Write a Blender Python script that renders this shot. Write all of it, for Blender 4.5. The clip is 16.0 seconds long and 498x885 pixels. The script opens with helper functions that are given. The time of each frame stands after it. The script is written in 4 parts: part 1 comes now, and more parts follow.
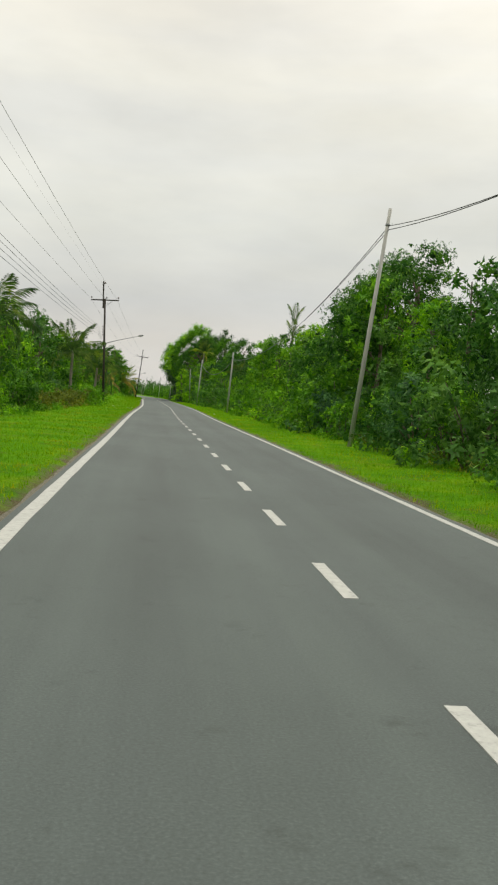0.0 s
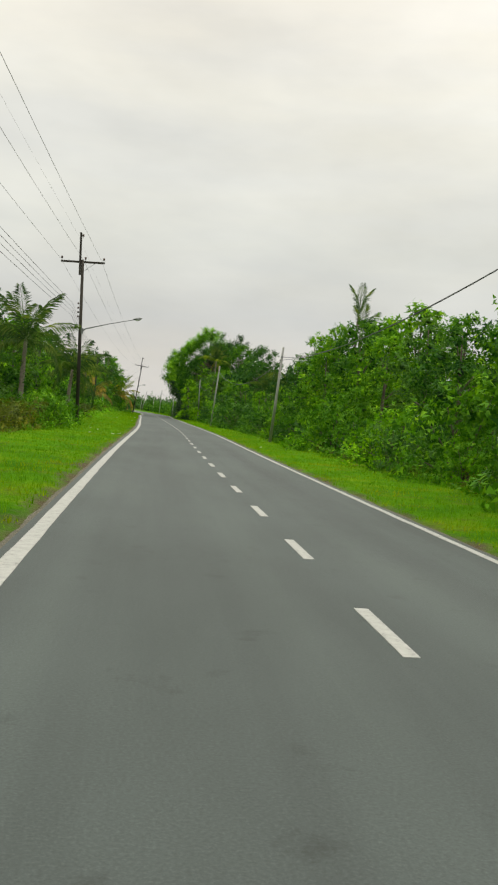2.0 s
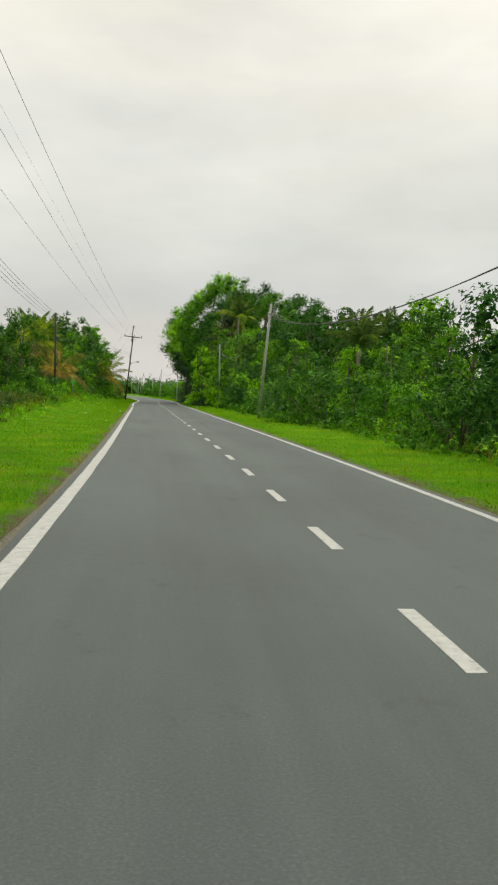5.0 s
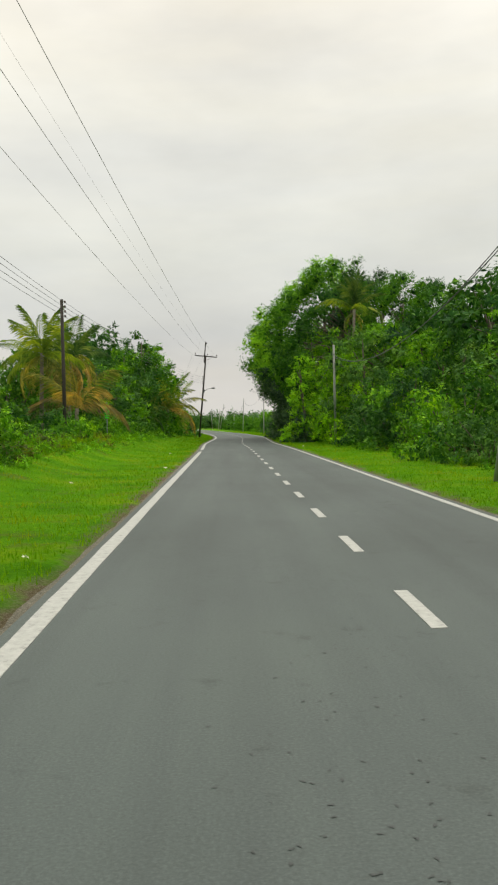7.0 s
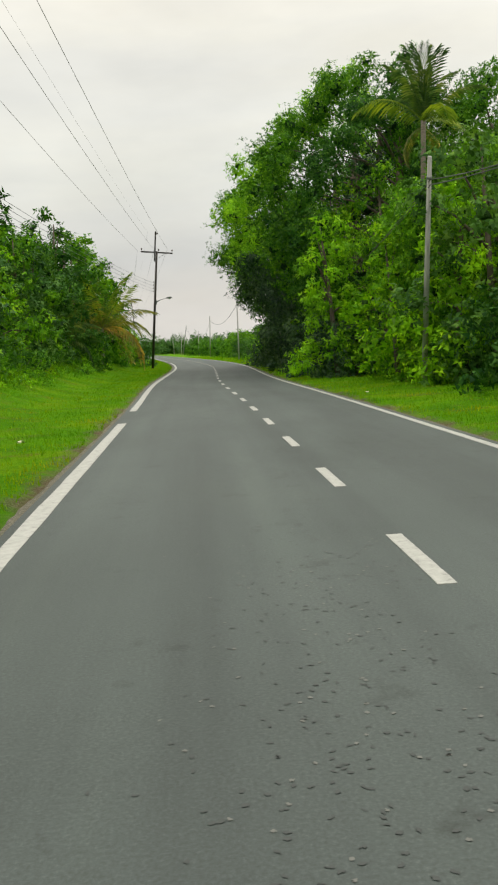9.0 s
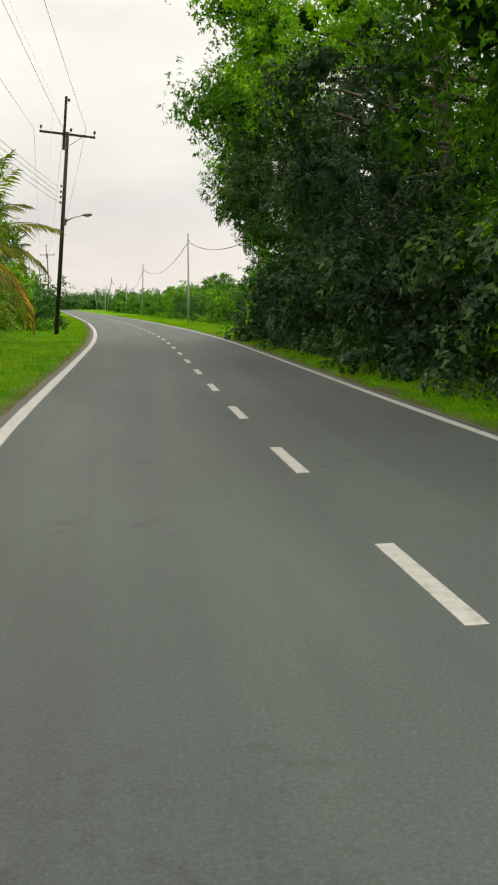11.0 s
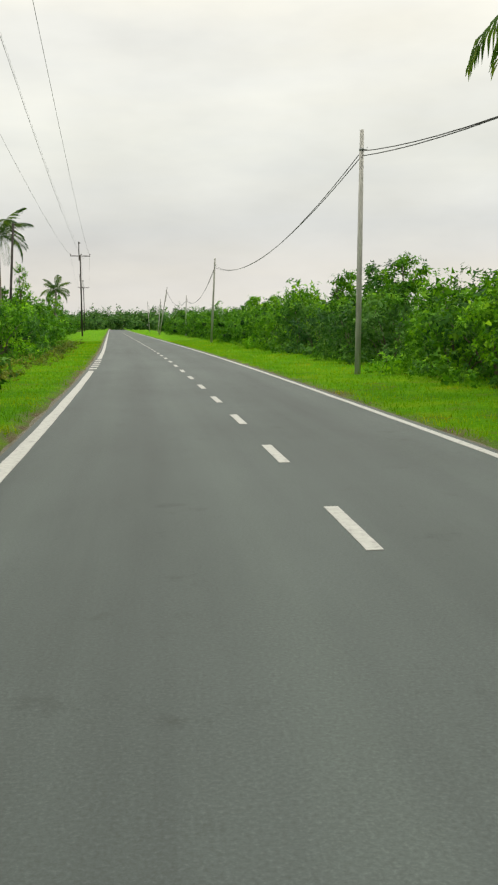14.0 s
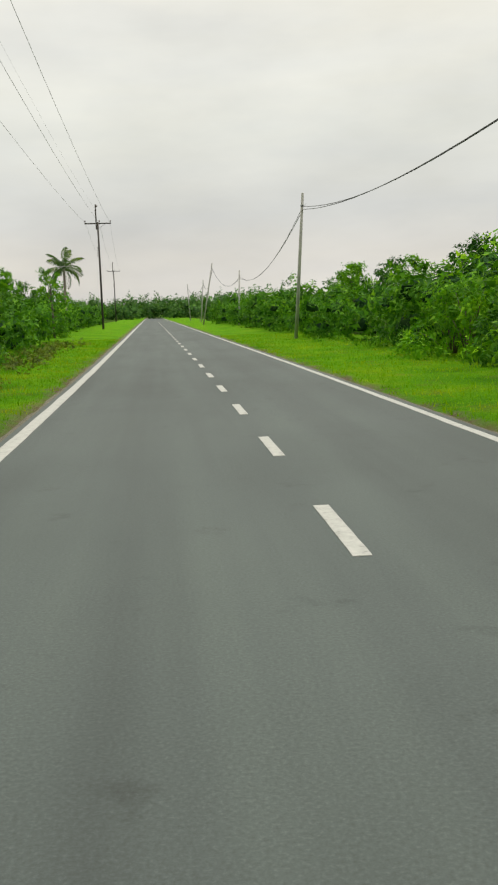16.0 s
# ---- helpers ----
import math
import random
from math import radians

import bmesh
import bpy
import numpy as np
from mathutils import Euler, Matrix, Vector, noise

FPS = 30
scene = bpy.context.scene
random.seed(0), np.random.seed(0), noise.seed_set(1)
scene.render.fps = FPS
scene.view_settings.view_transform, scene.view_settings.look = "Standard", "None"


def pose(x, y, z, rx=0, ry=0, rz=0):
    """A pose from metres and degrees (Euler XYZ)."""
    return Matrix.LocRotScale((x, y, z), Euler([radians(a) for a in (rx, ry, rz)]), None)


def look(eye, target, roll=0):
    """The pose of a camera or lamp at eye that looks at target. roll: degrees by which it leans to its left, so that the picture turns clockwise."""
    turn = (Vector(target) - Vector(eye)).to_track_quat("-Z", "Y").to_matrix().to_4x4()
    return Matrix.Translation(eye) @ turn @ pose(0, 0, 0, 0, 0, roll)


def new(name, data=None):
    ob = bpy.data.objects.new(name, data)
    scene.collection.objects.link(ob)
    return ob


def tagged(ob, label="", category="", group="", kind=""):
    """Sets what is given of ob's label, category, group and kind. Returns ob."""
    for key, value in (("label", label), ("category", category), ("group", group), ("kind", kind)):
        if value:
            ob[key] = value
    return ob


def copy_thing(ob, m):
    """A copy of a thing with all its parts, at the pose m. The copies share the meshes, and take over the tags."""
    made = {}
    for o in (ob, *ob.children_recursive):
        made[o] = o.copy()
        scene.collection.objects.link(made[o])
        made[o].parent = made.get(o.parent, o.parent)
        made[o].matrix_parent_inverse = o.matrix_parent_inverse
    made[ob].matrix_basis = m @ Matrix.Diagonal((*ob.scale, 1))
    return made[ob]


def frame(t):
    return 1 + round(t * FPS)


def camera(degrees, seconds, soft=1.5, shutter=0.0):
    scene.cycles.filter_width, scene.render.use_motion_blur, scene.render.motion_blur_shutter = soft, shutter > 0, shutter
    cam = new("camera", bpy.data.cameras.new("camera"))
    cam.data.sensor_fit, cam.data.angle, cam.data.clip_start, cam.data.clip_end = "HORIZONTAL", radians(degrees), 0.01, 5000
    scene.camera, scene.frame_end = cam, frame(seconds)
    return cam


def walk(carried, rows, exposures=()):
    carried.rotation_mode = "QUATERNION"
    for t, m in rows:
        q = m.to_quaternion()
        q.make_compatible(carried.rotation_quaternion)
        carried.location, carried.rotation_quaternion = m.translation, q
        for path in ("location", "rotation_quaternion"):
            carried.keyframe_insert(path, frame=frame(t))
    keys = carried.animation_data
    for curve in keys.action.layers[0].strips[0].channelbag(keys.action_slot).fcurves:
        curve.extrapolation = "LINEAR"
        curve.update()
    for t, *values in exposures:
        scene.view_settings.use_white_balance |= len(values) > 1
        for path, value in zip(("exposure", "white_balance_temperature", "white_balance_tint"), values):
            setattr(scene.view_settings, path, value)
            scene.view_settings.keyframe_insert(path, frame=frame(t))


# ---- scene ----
# A country road, driven along in the left-hand lane. Stations s run along the centre line, offsets l to its right.
cam = camera(30.0, 16.0, soft=2.2)

BEND = [-0.94, -1.01, -1.09, -1.21, -0.87, -1.07, -1.48, -1.58, -0.78, -0.4, -0.43, -0.5, -0.41, 0.46, -1.73,
        -1.44, 0.54, 1.73, 2.35, 2.83, 3.22, 3.26]      # heading in degrees every 16 m from s = -20
S_FIRST, S_LAST = -60.0, 1000.0
_s = np.arange(S_FIRST, S_LAST + 0.5, 0.5)
_h = np.radians(np.interp(_s, -20 + 16.0 * np.arange(len(BEND)), BEND))
_x = np.concatenate([[0], np.cumsum(-(np.sin(_h[1:]) + np.sin(_h[:-1])) / 4)])
_y = np.concatenate([[0], np.cumsum((np.cos(_h[1:]) + np.cos(_h[:-1])) / 4)])
_x, _y = _x - np.interp(0, _s, _x), _y - np.interp(0, _s, _y)


def rc(s, l):
    """The place (x, y) at station s and offset l, and the road's heading there in radians."""
    h = np.interp(s, _s, _h)
    return np.interp(s, _s, _x) + l * np.cos(h), np.interp(s, _s, _y) + l * np.sin(h), h


EYE = 1.489
DRIVE = [  # seconds, station, offset, yaw, pitch, roll
    (0.0, 4.97, -1.631, -7.12, -2.65, 4.06),
    (0.5, 13.24, -1.573, -7.38, -0.89, 4.74),
    (1.0, 20.81, -1.739, -8.34, -1.51, 5.06),
    (1.5, 29.37, -1.691, -8.04, -1.73, 4.69),
    (2.0, 38.08, -1.845, -7.12, -1.60, 5.11),
    (2.5, 46.31, -1.855, -7.64, -3.48, 4.14),
    (3.0, 54.27, -1.896, -6.73, -3.33, 2.92),
    (3.5, 62.54, -1.826, -7.65, -2.47, 1.37),
    (6.0, 104.08, -1.662, -4.85, -3.28, 1.83),
    (6.5, 112.86, -1.534, -1.65, -1.34, 1.68),
    (7.0, 121.42, -1.498, -1.85, -1.11, -1.37),
    (7.5, 129.90, -1.428, 0.03, -1.37, -3.76),
    (8.0, 138.56, -1.399, 1.97, -0.22, -6.44),
    (8.5, 146.61, -1.377, -0.66, -3.32, -5.17),
    (11.0, 188.09, -1.660, -8.55, -8.50, -0.83),
    (11.5, 196.60, -1.442, -5.92, -7.54, -0.45),
    (12.0, 204.89, -1.363, -5.25, -6.75, -1.13),
    (12.5, 213.56, -1.416, -5.79, -7.80, 0.59),
    (13.0, 221.88, -1.554, -6.28, -8.85, -0.50),
    (13.5, 229.97, -1.560, -6.53, -8.31, 0.43),
    (14.0, 238.09, -1.464, -5.13, -7.21, -0.31),
    (14.5, 246.11, -1.443, -5.00, -6.89, 1.38),
    (15.0, 254.21, -1.306, -3.90, -6.79, 0.94),
    (15.5, 262.45, -1.183, -2.78, -6.88, 0.39),
    (16.0, 270.62, -1.136, -2.47, -8.06, -1.88),
]


def rider(s, l, yaw, pitch, roll):
    x, y, _ = rc(s, l)
    return pose(x, y, EYE, 90 + pitch, 0, yaw) @ pose(0, 0, 0, 0, 0, roll)


walk(cam, [(t, rider(*row)) for t, *row in DRIVE],
     exposures=[(0.0, 0.0, 6480, 10), (0.5, -0.09, 6480, 10), (1.0, -0.12, 6480, 10), (1.6, -0.03, 6480, 10), (8.5, 0.02, 6480, 10), (10.8, 0.28, 6650, 13),
                (12.5, 0.28, 6650, 13), (13.5, 0.23, 6520, 11), (14.2, 0.12, 6480, 10), (15.0, 0.07, 6480, 10), (16.0, 0.03, 6480, 10)])

# ---- light: an overcast afternoon ----
world = bpy.data.worlds.new("overcast")
scene.world = world
world.use_nodes = True
wn, wl = world.node_tree.nodes, world.node_tree.links
wn.clear()


def wnode(kind, **sets):
    n = wn.new(kind)
    for k, v in sets.items():
        n.inputs[k].default_value = v
    return n


sky = wn.new("ShaderNodeTexSky")
sky.sky_type, sky.sun_disc = "NISHITA", False
sky.sun_elevation, sky.sun_rotation = radians(55), radians(60)
coord = wn.new("ShaderNodeTexCoord")
split = wn.new("ShaderNodeSeparateXYZ")
wl.new(coord.outputs["Generated"], split.inputs[0])
rise = wn.new("ShaderNodeValToRGB")            # the cloud deck: paler and warmer above, blue-grey low down
wl.new(split.outputs["Z"], rise.inputs["Fac"])
ramp = rise.color_ramp
ramp.elements[0].position, ramp.elements[0].color = 0.0, (0.72, 0.70, 0.66, 1)
ramp.elements[1].position, ramp.elements[1].color = 1.0, (2.7, 2.64, 2.40, 1)
for at, col in ((0.03, (0.76, 0.73, 0.675, 1)), (0.06, (0.75, 0.725, 0.675, 1)), (0.10, (0.70, 0.705, 0.685, 1)), (0.18, (0.79, 0.795, 0.735, 1)),
                (0.32, (0.975, 0.955, 0.86, 1)), (0.42, (1.06, 1.01, 0.89, 1)), (0.62, (1.8, 1.75, 1.55, 1))):
    e = ramp.elements.new(at)
    e.color = col
warp = wn.new("ShaderNodeMapping")
warp.inputs["Scale"].default_value = (1.0, 1.0, 2.6)
wl.new(coord.outputs["Generated"], warp.inputs[0])
clouds = wnode("ShaderNodeTexNoise", Scale=2.8, Detail=5.0, Roughness=0.55)
wl.new(warp.outputs[0], clouds.inputs["Vector"])
span = wn.new("ShaderNodeMapRange")
span.inputs["From Min"].default_value, span.inputs["From Max"].default_value = 0.3, 0.7
span.inputs["To Min"].default_value, span.inputs["To Max"].default_value = 0.86, 1.10
wl.new(clouds.outputs["Fac"], span.inputs["Value"])
lit = wn.new("ShaderNodeMixRGB")
lit.blend_type = "MULTIPLY"
lit.inputs["Fac"].default_value = 1.0
wl.new(rise.outputs[0], lit.inputs[1])
wl.new(span.outputs[0], lit.inputs[2])
streak_map = wn.new("ShaderNodeMapping")        # long soft streaks, some blue-grey, some cream
streak_map.inputs["Scale"].default_value = (1.0, 1.0, 6.0)
wl.new(coord.outputs["Generated"], streak_map.inputs[0])
streaks = wnode("ShaderNodeTexNoise", Scale=2.2, Detail=6.0, Roughness=0.55)
wl.new(streak_map.outputs[0], streaks.inputs["Vector"])
tone = wn.new("ShaderNodeValToRGB")
tone.color_ramp.elements[0].position, tone.color_ramp.elements[0].color = 0.34, (0.95, 0.955, 0.965, 1)
tone.color_ramp.elements[1].position, tone.color_ramp.elements[1].color = 0.66, (1.035, 1.02, 0.975, 1)
wl.new(streaks.outputs["Fac"], tone.inputs["Fac"])
toned = wn.new("ShaderNodeMixRGB")
toned.blend_type = "MULTIPLY"
toned.inputs["Fac"].default_value = 1.0
wl.new(lit.outputs[0], toned.inputs[1])
wl.new(tone.outputs[0], toned.inputs[2])
bg_sky, bg_cloud, both = wn.new("ShaderNodeBackground"), wn.new("ShaderNodeBackground"), wn.new("ShaderNodeMixShader")
bg_sky.inputs["Strength"].default_value, bg_cloud.inputs["Strength"].default_value = 0.08, 1.0
both.inputs["Fac"].default_value = 0.93
wl.new(sky.outputs[0], bg_sky.inputs[0])
wl.new(toned.outputs[0], bg_cloud.inputs[0])
wl.new(bg_sky.outputs[0], both.inputs[1])
wl.new(bg_cloud.outputs[0], both.inputs[2])
wout = wn.new("ShaderNodeOutputWorld")
wl.new(both.outputs[0], wout.inputs[0])

sun = new("sun", bpy.data.lights.new("sun", "SUN"))
sun.data.energy, sun.data.angle, sun.data.color = 0.85, radians(30), (1.0, 0.96, 0.88)
sun.matrix_basis = look((0, 0, 60), (-36, -21, 0))


# ---- materials ----
def material(name, base, rough=0.6, metal=0.0, spec=0.5):
    m = bpy.data.materials.new(name)
    m.use_nodes = True
    b = m.node_tree.nodes["Principled BSDF"]
    b.inputs["Base Color"].default_value = (*base, 1)
    b.inputs["Roughness"].default_value = rough
    b.inputs["Metallic"].default_value = metal
    b.inputs["Specular IOR Level"].default_value = spec
    return m


def put(m, kind, **sets):
    n = m.node_tree.nodes.new(kind)
    for k, v in sets.items():
        n.inputs[k.replace("_", " ")].default_value = v
    return n


def wire(m, a, b):
    m.node_tree.links.new(a, b)


def noise_of(m, scale, detail=4.0, rough=0.6, stretch=None, source="Object"):
    tc = put(m, "ShaderNodeTexCoord")
    out = tc.outputs[source]
    if stretch:
        mp = put(m, "ShaderNodeMapping", Scale=stretch)
        wire(m, out, mp.inputs[0])
        out = mp.outputs[0]
    n = put(m, "ShaderNodeTexNoise", Scale=scale, Detail=detail, Roughness=rough)
    wire(m, out, n.inputs["Vector"])
    return n.outputs["Fac"]


def ramp_of(m, fac, stops):
    r = put(m, "ShaderNodeValToRGB")
    cr = r.color_ramp
    cr.elements[0].position, cr.elements[0].color = stops[0][0], (*stops[0][1], 1)
    cr.elements[1].position, cr.elements[1].color = stops[-1][0], (*stops[-1][1], 1)
    for p, c in stops[1:-1]:
        cr.elements.new(p).color = (*c, 1)
    wire(m, fac, r.inputs["Fac"])
    return r.outputs[0]


def blend(m, kind, fac, a, b):
    n = put(m, "ShaderNodeMixRGB")
    n.blend_type = kind
    for sock, v in ((n.inputs[0], fac), (n.inputs[1], a), (n.inputs[2], b)):
        if hasattr(v, "is_linked"):
            wire(m, v, sock)
        else:
            sock.default_value = v
    return n.outputs[0]


def bumped(m, fac, strength, distance):
    n = put(m, "ShaderNodeBump", Strength=strength, Distance=distance)
    wire(m, fac, n.inputs["Height"])
    wire(m, n.outputs[0], m.node_tree.nodes["Principled BSDF"].inputs["Normal"])


def base_of(m):
    return m.node_tree.nodes["Principled BSDF"].inputs["Base Color"]


def asphalt_material():
    m = material("asphalt", (0.09, 0.092, 0.09), 0.72, spec=0.4)
    grain = noise_of(m, 55.0, 5.0, 0.75)
    patch = noise_of(m, 0.35, 5.0, 0.6, (1.0, 0.35, 1.0))
    fine = ramp_of(m, grain, [(0.3, (0.037, 0.045, 0.042)), (0.55, (0.055, 0.070, 0.067)), (0.75, (0.089, 0.108, 0.103))])
    broad = ramp_of(m, patch, [(0.3, (0.72, 0.73, 0.72)), (0.55, (1.0, 1.0, 1.0)), (0.72, (1.14, 1.13, 1.1))])
    c = blend(m, "MULTIPLY", 1.0, fine, broad)
    spots = ramp_of(m, noise_of(m, 1.7, 6.0, 0.7), [(0.60, (1, 1, 1)), (0.70, (0.66, 0.66, 0.64))])
    c = blend(m, "MULTIPLY", 1.0, c, spots)
    seams = ramp_of(m, noise_of(m, 0.8, 10.0, 0.8, (1.0, 0.5, 1.0)), [(0.485, (1, 1, 1)), (0.5, (0.80, 0.80, 0.80)), (0.515, (1, 1, 1))])
    where = ramp_of(m, noise_of(m, 0.13, 3.0, 0.6), [(0.50, (0, 0, 0)), (0.62, (0.8, 0.8, 0.8))])
    c = blend(m, "MULTIPLY", where, c, seams)                            # faint crazing, in some stretches only
    crumbs = ramp_of(m, noise_of(m, 7.0, 8.0, 0.8), [(0.36, (0.62, 0.62, 0.62)), (0.46, (1, 1, 1))])
    c = blend(m, "MULTIPLY", where, c, crumbs)
    streaks = ramp_of(m, noise_of(m, 1.0, 4.0, 0.6, (1.7, 0.05, 1.0), "UV"), [(0.32, (0.84, 0.84, 0.84)), (0.5, (1, 1, 1)), (0.68, (1.12, 1.12, 1.10))])
    c = blend(m, "MULTIPLY", 1.0, c, streaks)                            # rubbed lengthwise by wheels
    tc, sp, mr = put(m, "ShaderNodeTexCoord"), put(m, "ShaderNodeSeparateXYZ"), put(m, "ShaderNodeMapRange", From_Min=-3.2, From_Max=2.7)
    wire(m, tc.outputs["UV"], sp.inputs[0])
    wire(m, sp.outputs["X"], mr.inputs["Value"])
    k, d, g = (1.05, 1.05, 1.04), (0.90, 0.90, 0.90), (0.97, 0.97, 0.97)
    oil = ramp_of(m, mr.outputs[0], [(0.0, d), (0.10, k), (0.20, k), (0.30, d), (0.40, k), (0.47, k), (0.54, g), (0.62, k), (0.68, k), (0.76, d), (0.86, k), (0.93, k), (1.0, d)])
    wire(m, blend(m, "MULTIPLY", 0.8, c, oil), base_of(m))               # oil-darkened lane middles between paler wheel paths
    bumped(m, grain, 0.3, 0.005)
    return m


def paint_material():
    m = material("road_paint", (0.62, 0.62, 0.58), 0.6)
    worn = ramp_of(m, noise_of(m, 9.0, 8.0, 0.75), [(0.32, (0.14, 0.145, 0.13)), (0.44, (0.30, 0.305, 0.285)), (0.7, (0.41, 0.41, 0.385))])
    wire(m, worn, base_of(m))
    bumped(m, noise_of(m, 60.0), 0.3, 0.003)
    return m


def ground_material():
    m = material("grassy_ground", (0.05, 0.14, 0.01), 0.95, spec=0.02)
    fine = ramp_of(m, noise_of(m, 14.0, 6.0, 0.75), [(0.3, (0.046, 0.138, 0.002)), (0.5, (0.078, 0.226, 0.003)), (0.72, (0.130, 0.280, 0.005))])
    broad = ramp_of(m, noise_of(m, 0.5, 5.0, 0.6), [(0.3, (0.54, 0.64, 0.8)), (0.5, (0.94, 0.95, 1)), (0.66, (1.6, 1.06, 1.0))])
    c = blend(m, "MULTIPLY", 1.0, fine, broad)
    soil = ramp_of(m, noise_of(m, 0.9, 7.0, 0.7), [(0.53, (0, 0, 0)), (0.70, (0.7, 0.7, 0.7))])
    c = blend(m, "MIX", soil, c, (0.120, 0.098, 0.030, 1))
    tc, sp = put(m, "ShaderNodeTexCoord"), put(m, "ShaderNodeSeparateXYZ")     # UV: across and along the road, in metres
    wire(m, tc.outputs["UV"], sp.inputs[0])
    last = sp.outputs["X"]
    for what, value in (("ADD", 0.26), ("ABSOLUTE", 0.0), ("SUBTRACT", 2.92)):
        k = put(m, "ShaderNodeMath")
        k.operation = what
        k.inputs[1].default_value = value
        wire(m, last, k.inputs[0])
        last = k.outputs[0]
    rag = put(m, "ShaderNodeMath")
    rag.operation = "MULTIPLY_ADD"
    rag.inputs[1].default_value = -1.5
    wire(m, noise_of(m, 0.7, 8.0, 0.72), rag.inputs[0])
    wire(m, last, rag.inputs[2])
    edge = put(m, "ShaderNodeMapRange", From_Min=-0.68, From_Max=-0.30, To_Min=1.0, To_Max=0.0)
    wire(m, rag.outputs[0], edge.inputs["Value"])
    dirt = ramp_of(m, noise_of(m, 30.0, 7.0, 0.8), [(0.32, (0.046, 0.038, 0.020)), (0.5, (0.110, 0.090, 0.052)), (0.70, (0.26, 0.235, 0.18))])
    wire(m, blend(m, "MIX", edge.outputs[0], c, dirt), base_of(m))        # worn to bare soil along the asphalt
    bumped(m, noise_of(m, 25.0, 6.0, 0.8), 1.0, 0.05)
    return m


def woodland_floor_material():
    m = material("woodland_floor", (0.03, 0.06, 0.01), 0.95, spec=0.02)
    fine = ramp_of(m, noise_of(m, 3.0, 7.0, 0.75), [(0.3, (0.018, 0.040, 0.006)), (0.5, (0.034, 0.075, 0.008)), (0.72, (0.075, 0.085, 0.025))])
    broad = ramp_of(m, noise_of(m, 0.08, 6.0, 0.65), [(0.3, (0.6, 0.7, 0.7)), (0.5, (1, 1, 1)), (0.7, (1.5, 1.4, 1.0))])
    wire(m, blend(m, "MULTIPLY", 1.0, fine, broad), base_of(m))
    bumped(m, noise_of(m, 6.0, 6.0, 0.8), 1.0, 0.2)
    return m


def gravel_material():
    m = material("gravel", (0.17, 0.15, 0.12), 0.95, spec=0.2)
    c = ramp_of(m, noise_of(m, 38.0, 6.0, 0.8), [(0.3, (0.050, 0.046, 0.034)), (0.5, (0.125, 0.115, 0.085)), (0.72, (0.27, 0.255, 0.21))])
    wire(m, c, base_of(m))
    bumped(m, noise_of(m, 45.0, 6.0, 0.8), 1.0, 0.02)
    return m


def leaf_material(name, dark, mid, light, glow=0.35, rough=0.6, spec=0.06, patches=((0.34, (0.38, 0.46, 0.80)), (0.5, (0.90, 0.94, 1.0)), (0.66, (1.6, 1.38, 1.0))), size=0.9):
    m = material(name, mid, rough, spec=spec)
    geo, info = put(m, "ShaderNodeNewGeometry"), put(m, "ShaderNodeObjectInfo")
    c = ramp_of(m, geo.outputs["Random Per Island"], [(0.0, dark), (0.55, mid), (1.0, light)])
    tint = ramp_of(m, info.outputs["Random"], [(0.0, (0.62, 0.70, 1.0)), (0.45, (0.95, 0.97, 1.05)), (1.0, (1.28, 1.18, 0.95))])
    c = blend(m, "MULTIPLY", 1.0, c, tint)
    patch = ramp_of(m, noise_of(m, size, 4.0, 0.65), patches)
    c = blend(m, "MULTIPLY", 1.0, c, patch)
    b = m.node_tree.nodes["Principled BSDF"]
    wire(m, c, b.inputs["Base Color"])
    tl, mix = put(m, "ShaderNodeBsdfTranslucent"), put(m, "ShaderNodeMixShader", Fac=glow)
    wire(m, blend(m, "MULTIPLY", 1.0, c, (1.5, 1.6, 0.7, 1)), tl.inputs[0])
    wire(m, b.outputs[0], mix.inputs[1])
    wire(m, tl.outputs[0], mix.inputs[2])
    wire(m, mix.outputs[0], m.node_tree.nodes["Material Output"].inputs[0])
    return m


def bark_material(name, dark, light, stretch=(1, 1, 0.2)):
    m = material(name, light, 0.9, spec=0.2)
    f = noise_of(m, 9.0, 6.0, 0.7, stretch)
    wire(m, ramp_of(m, f, [(0.3, dark), (0.7, light)]), base_of(m))
    bumped(m, f, 0.7, 0.03)
    return m


asphalt, paint, turf, gravel = asphalt_material(), paint_material(), ground_material(), gravel_material()
floor_litter = woodland_floor_material()
leaf_mid = leaf_material("broad_leaves", (0.042, 0.140, 0.006), (0.088, 0.245, 0.008), (0.190, 0.385, 0.014), 0.24)
leaf_bright = leaf_material("young_leaves", (0.066, 0.205, 0.004), (0.120, 0.315, 0.006), (0.235, 0.435, 0.012), 0.26)
leaf_deep = leaf_material("deep_leaves", (0.018, 0.070, 0.009), (0.038, 0.126, 0.012), (0.090, 0.210, 0.022), 0.18)
# climber leaves toned darker to stand for shade on the overhung side
leaf_shade_toned = leaf_material("shade_toned_climber_leaves", (0.019, 0.052, 0.015), (0.032, 0.082, 0.020), (0.064, 0.130, 0.033), 0.08, spec=0.2)
leaf_grey = leaf_material("dull_leaves", (0.034, 0.095, 0.016), (0.060, 0.155, 0.026), (0.110, 0.230, 0.050), 0.20)
# yellow-green leaves; on great-tree tops this colour also stands for sunlight
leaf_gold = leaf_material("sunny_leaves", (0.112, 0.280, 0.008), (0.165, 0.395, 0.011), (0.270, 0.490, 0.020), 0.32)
leaf_olive = leaf_material("scrub_leaves", (0.066, 0.090, 0.014), (0.110, 0.140, 0.018), (0.160, 0.185, 0.030), 0.25)
leaf_fresh = leaf_material("fresh_palm_leaves", (0.110, 0.175, 0.014), (0.175, 0.250, 0.018), (0.260, 0.325, 0.032), 0.35)
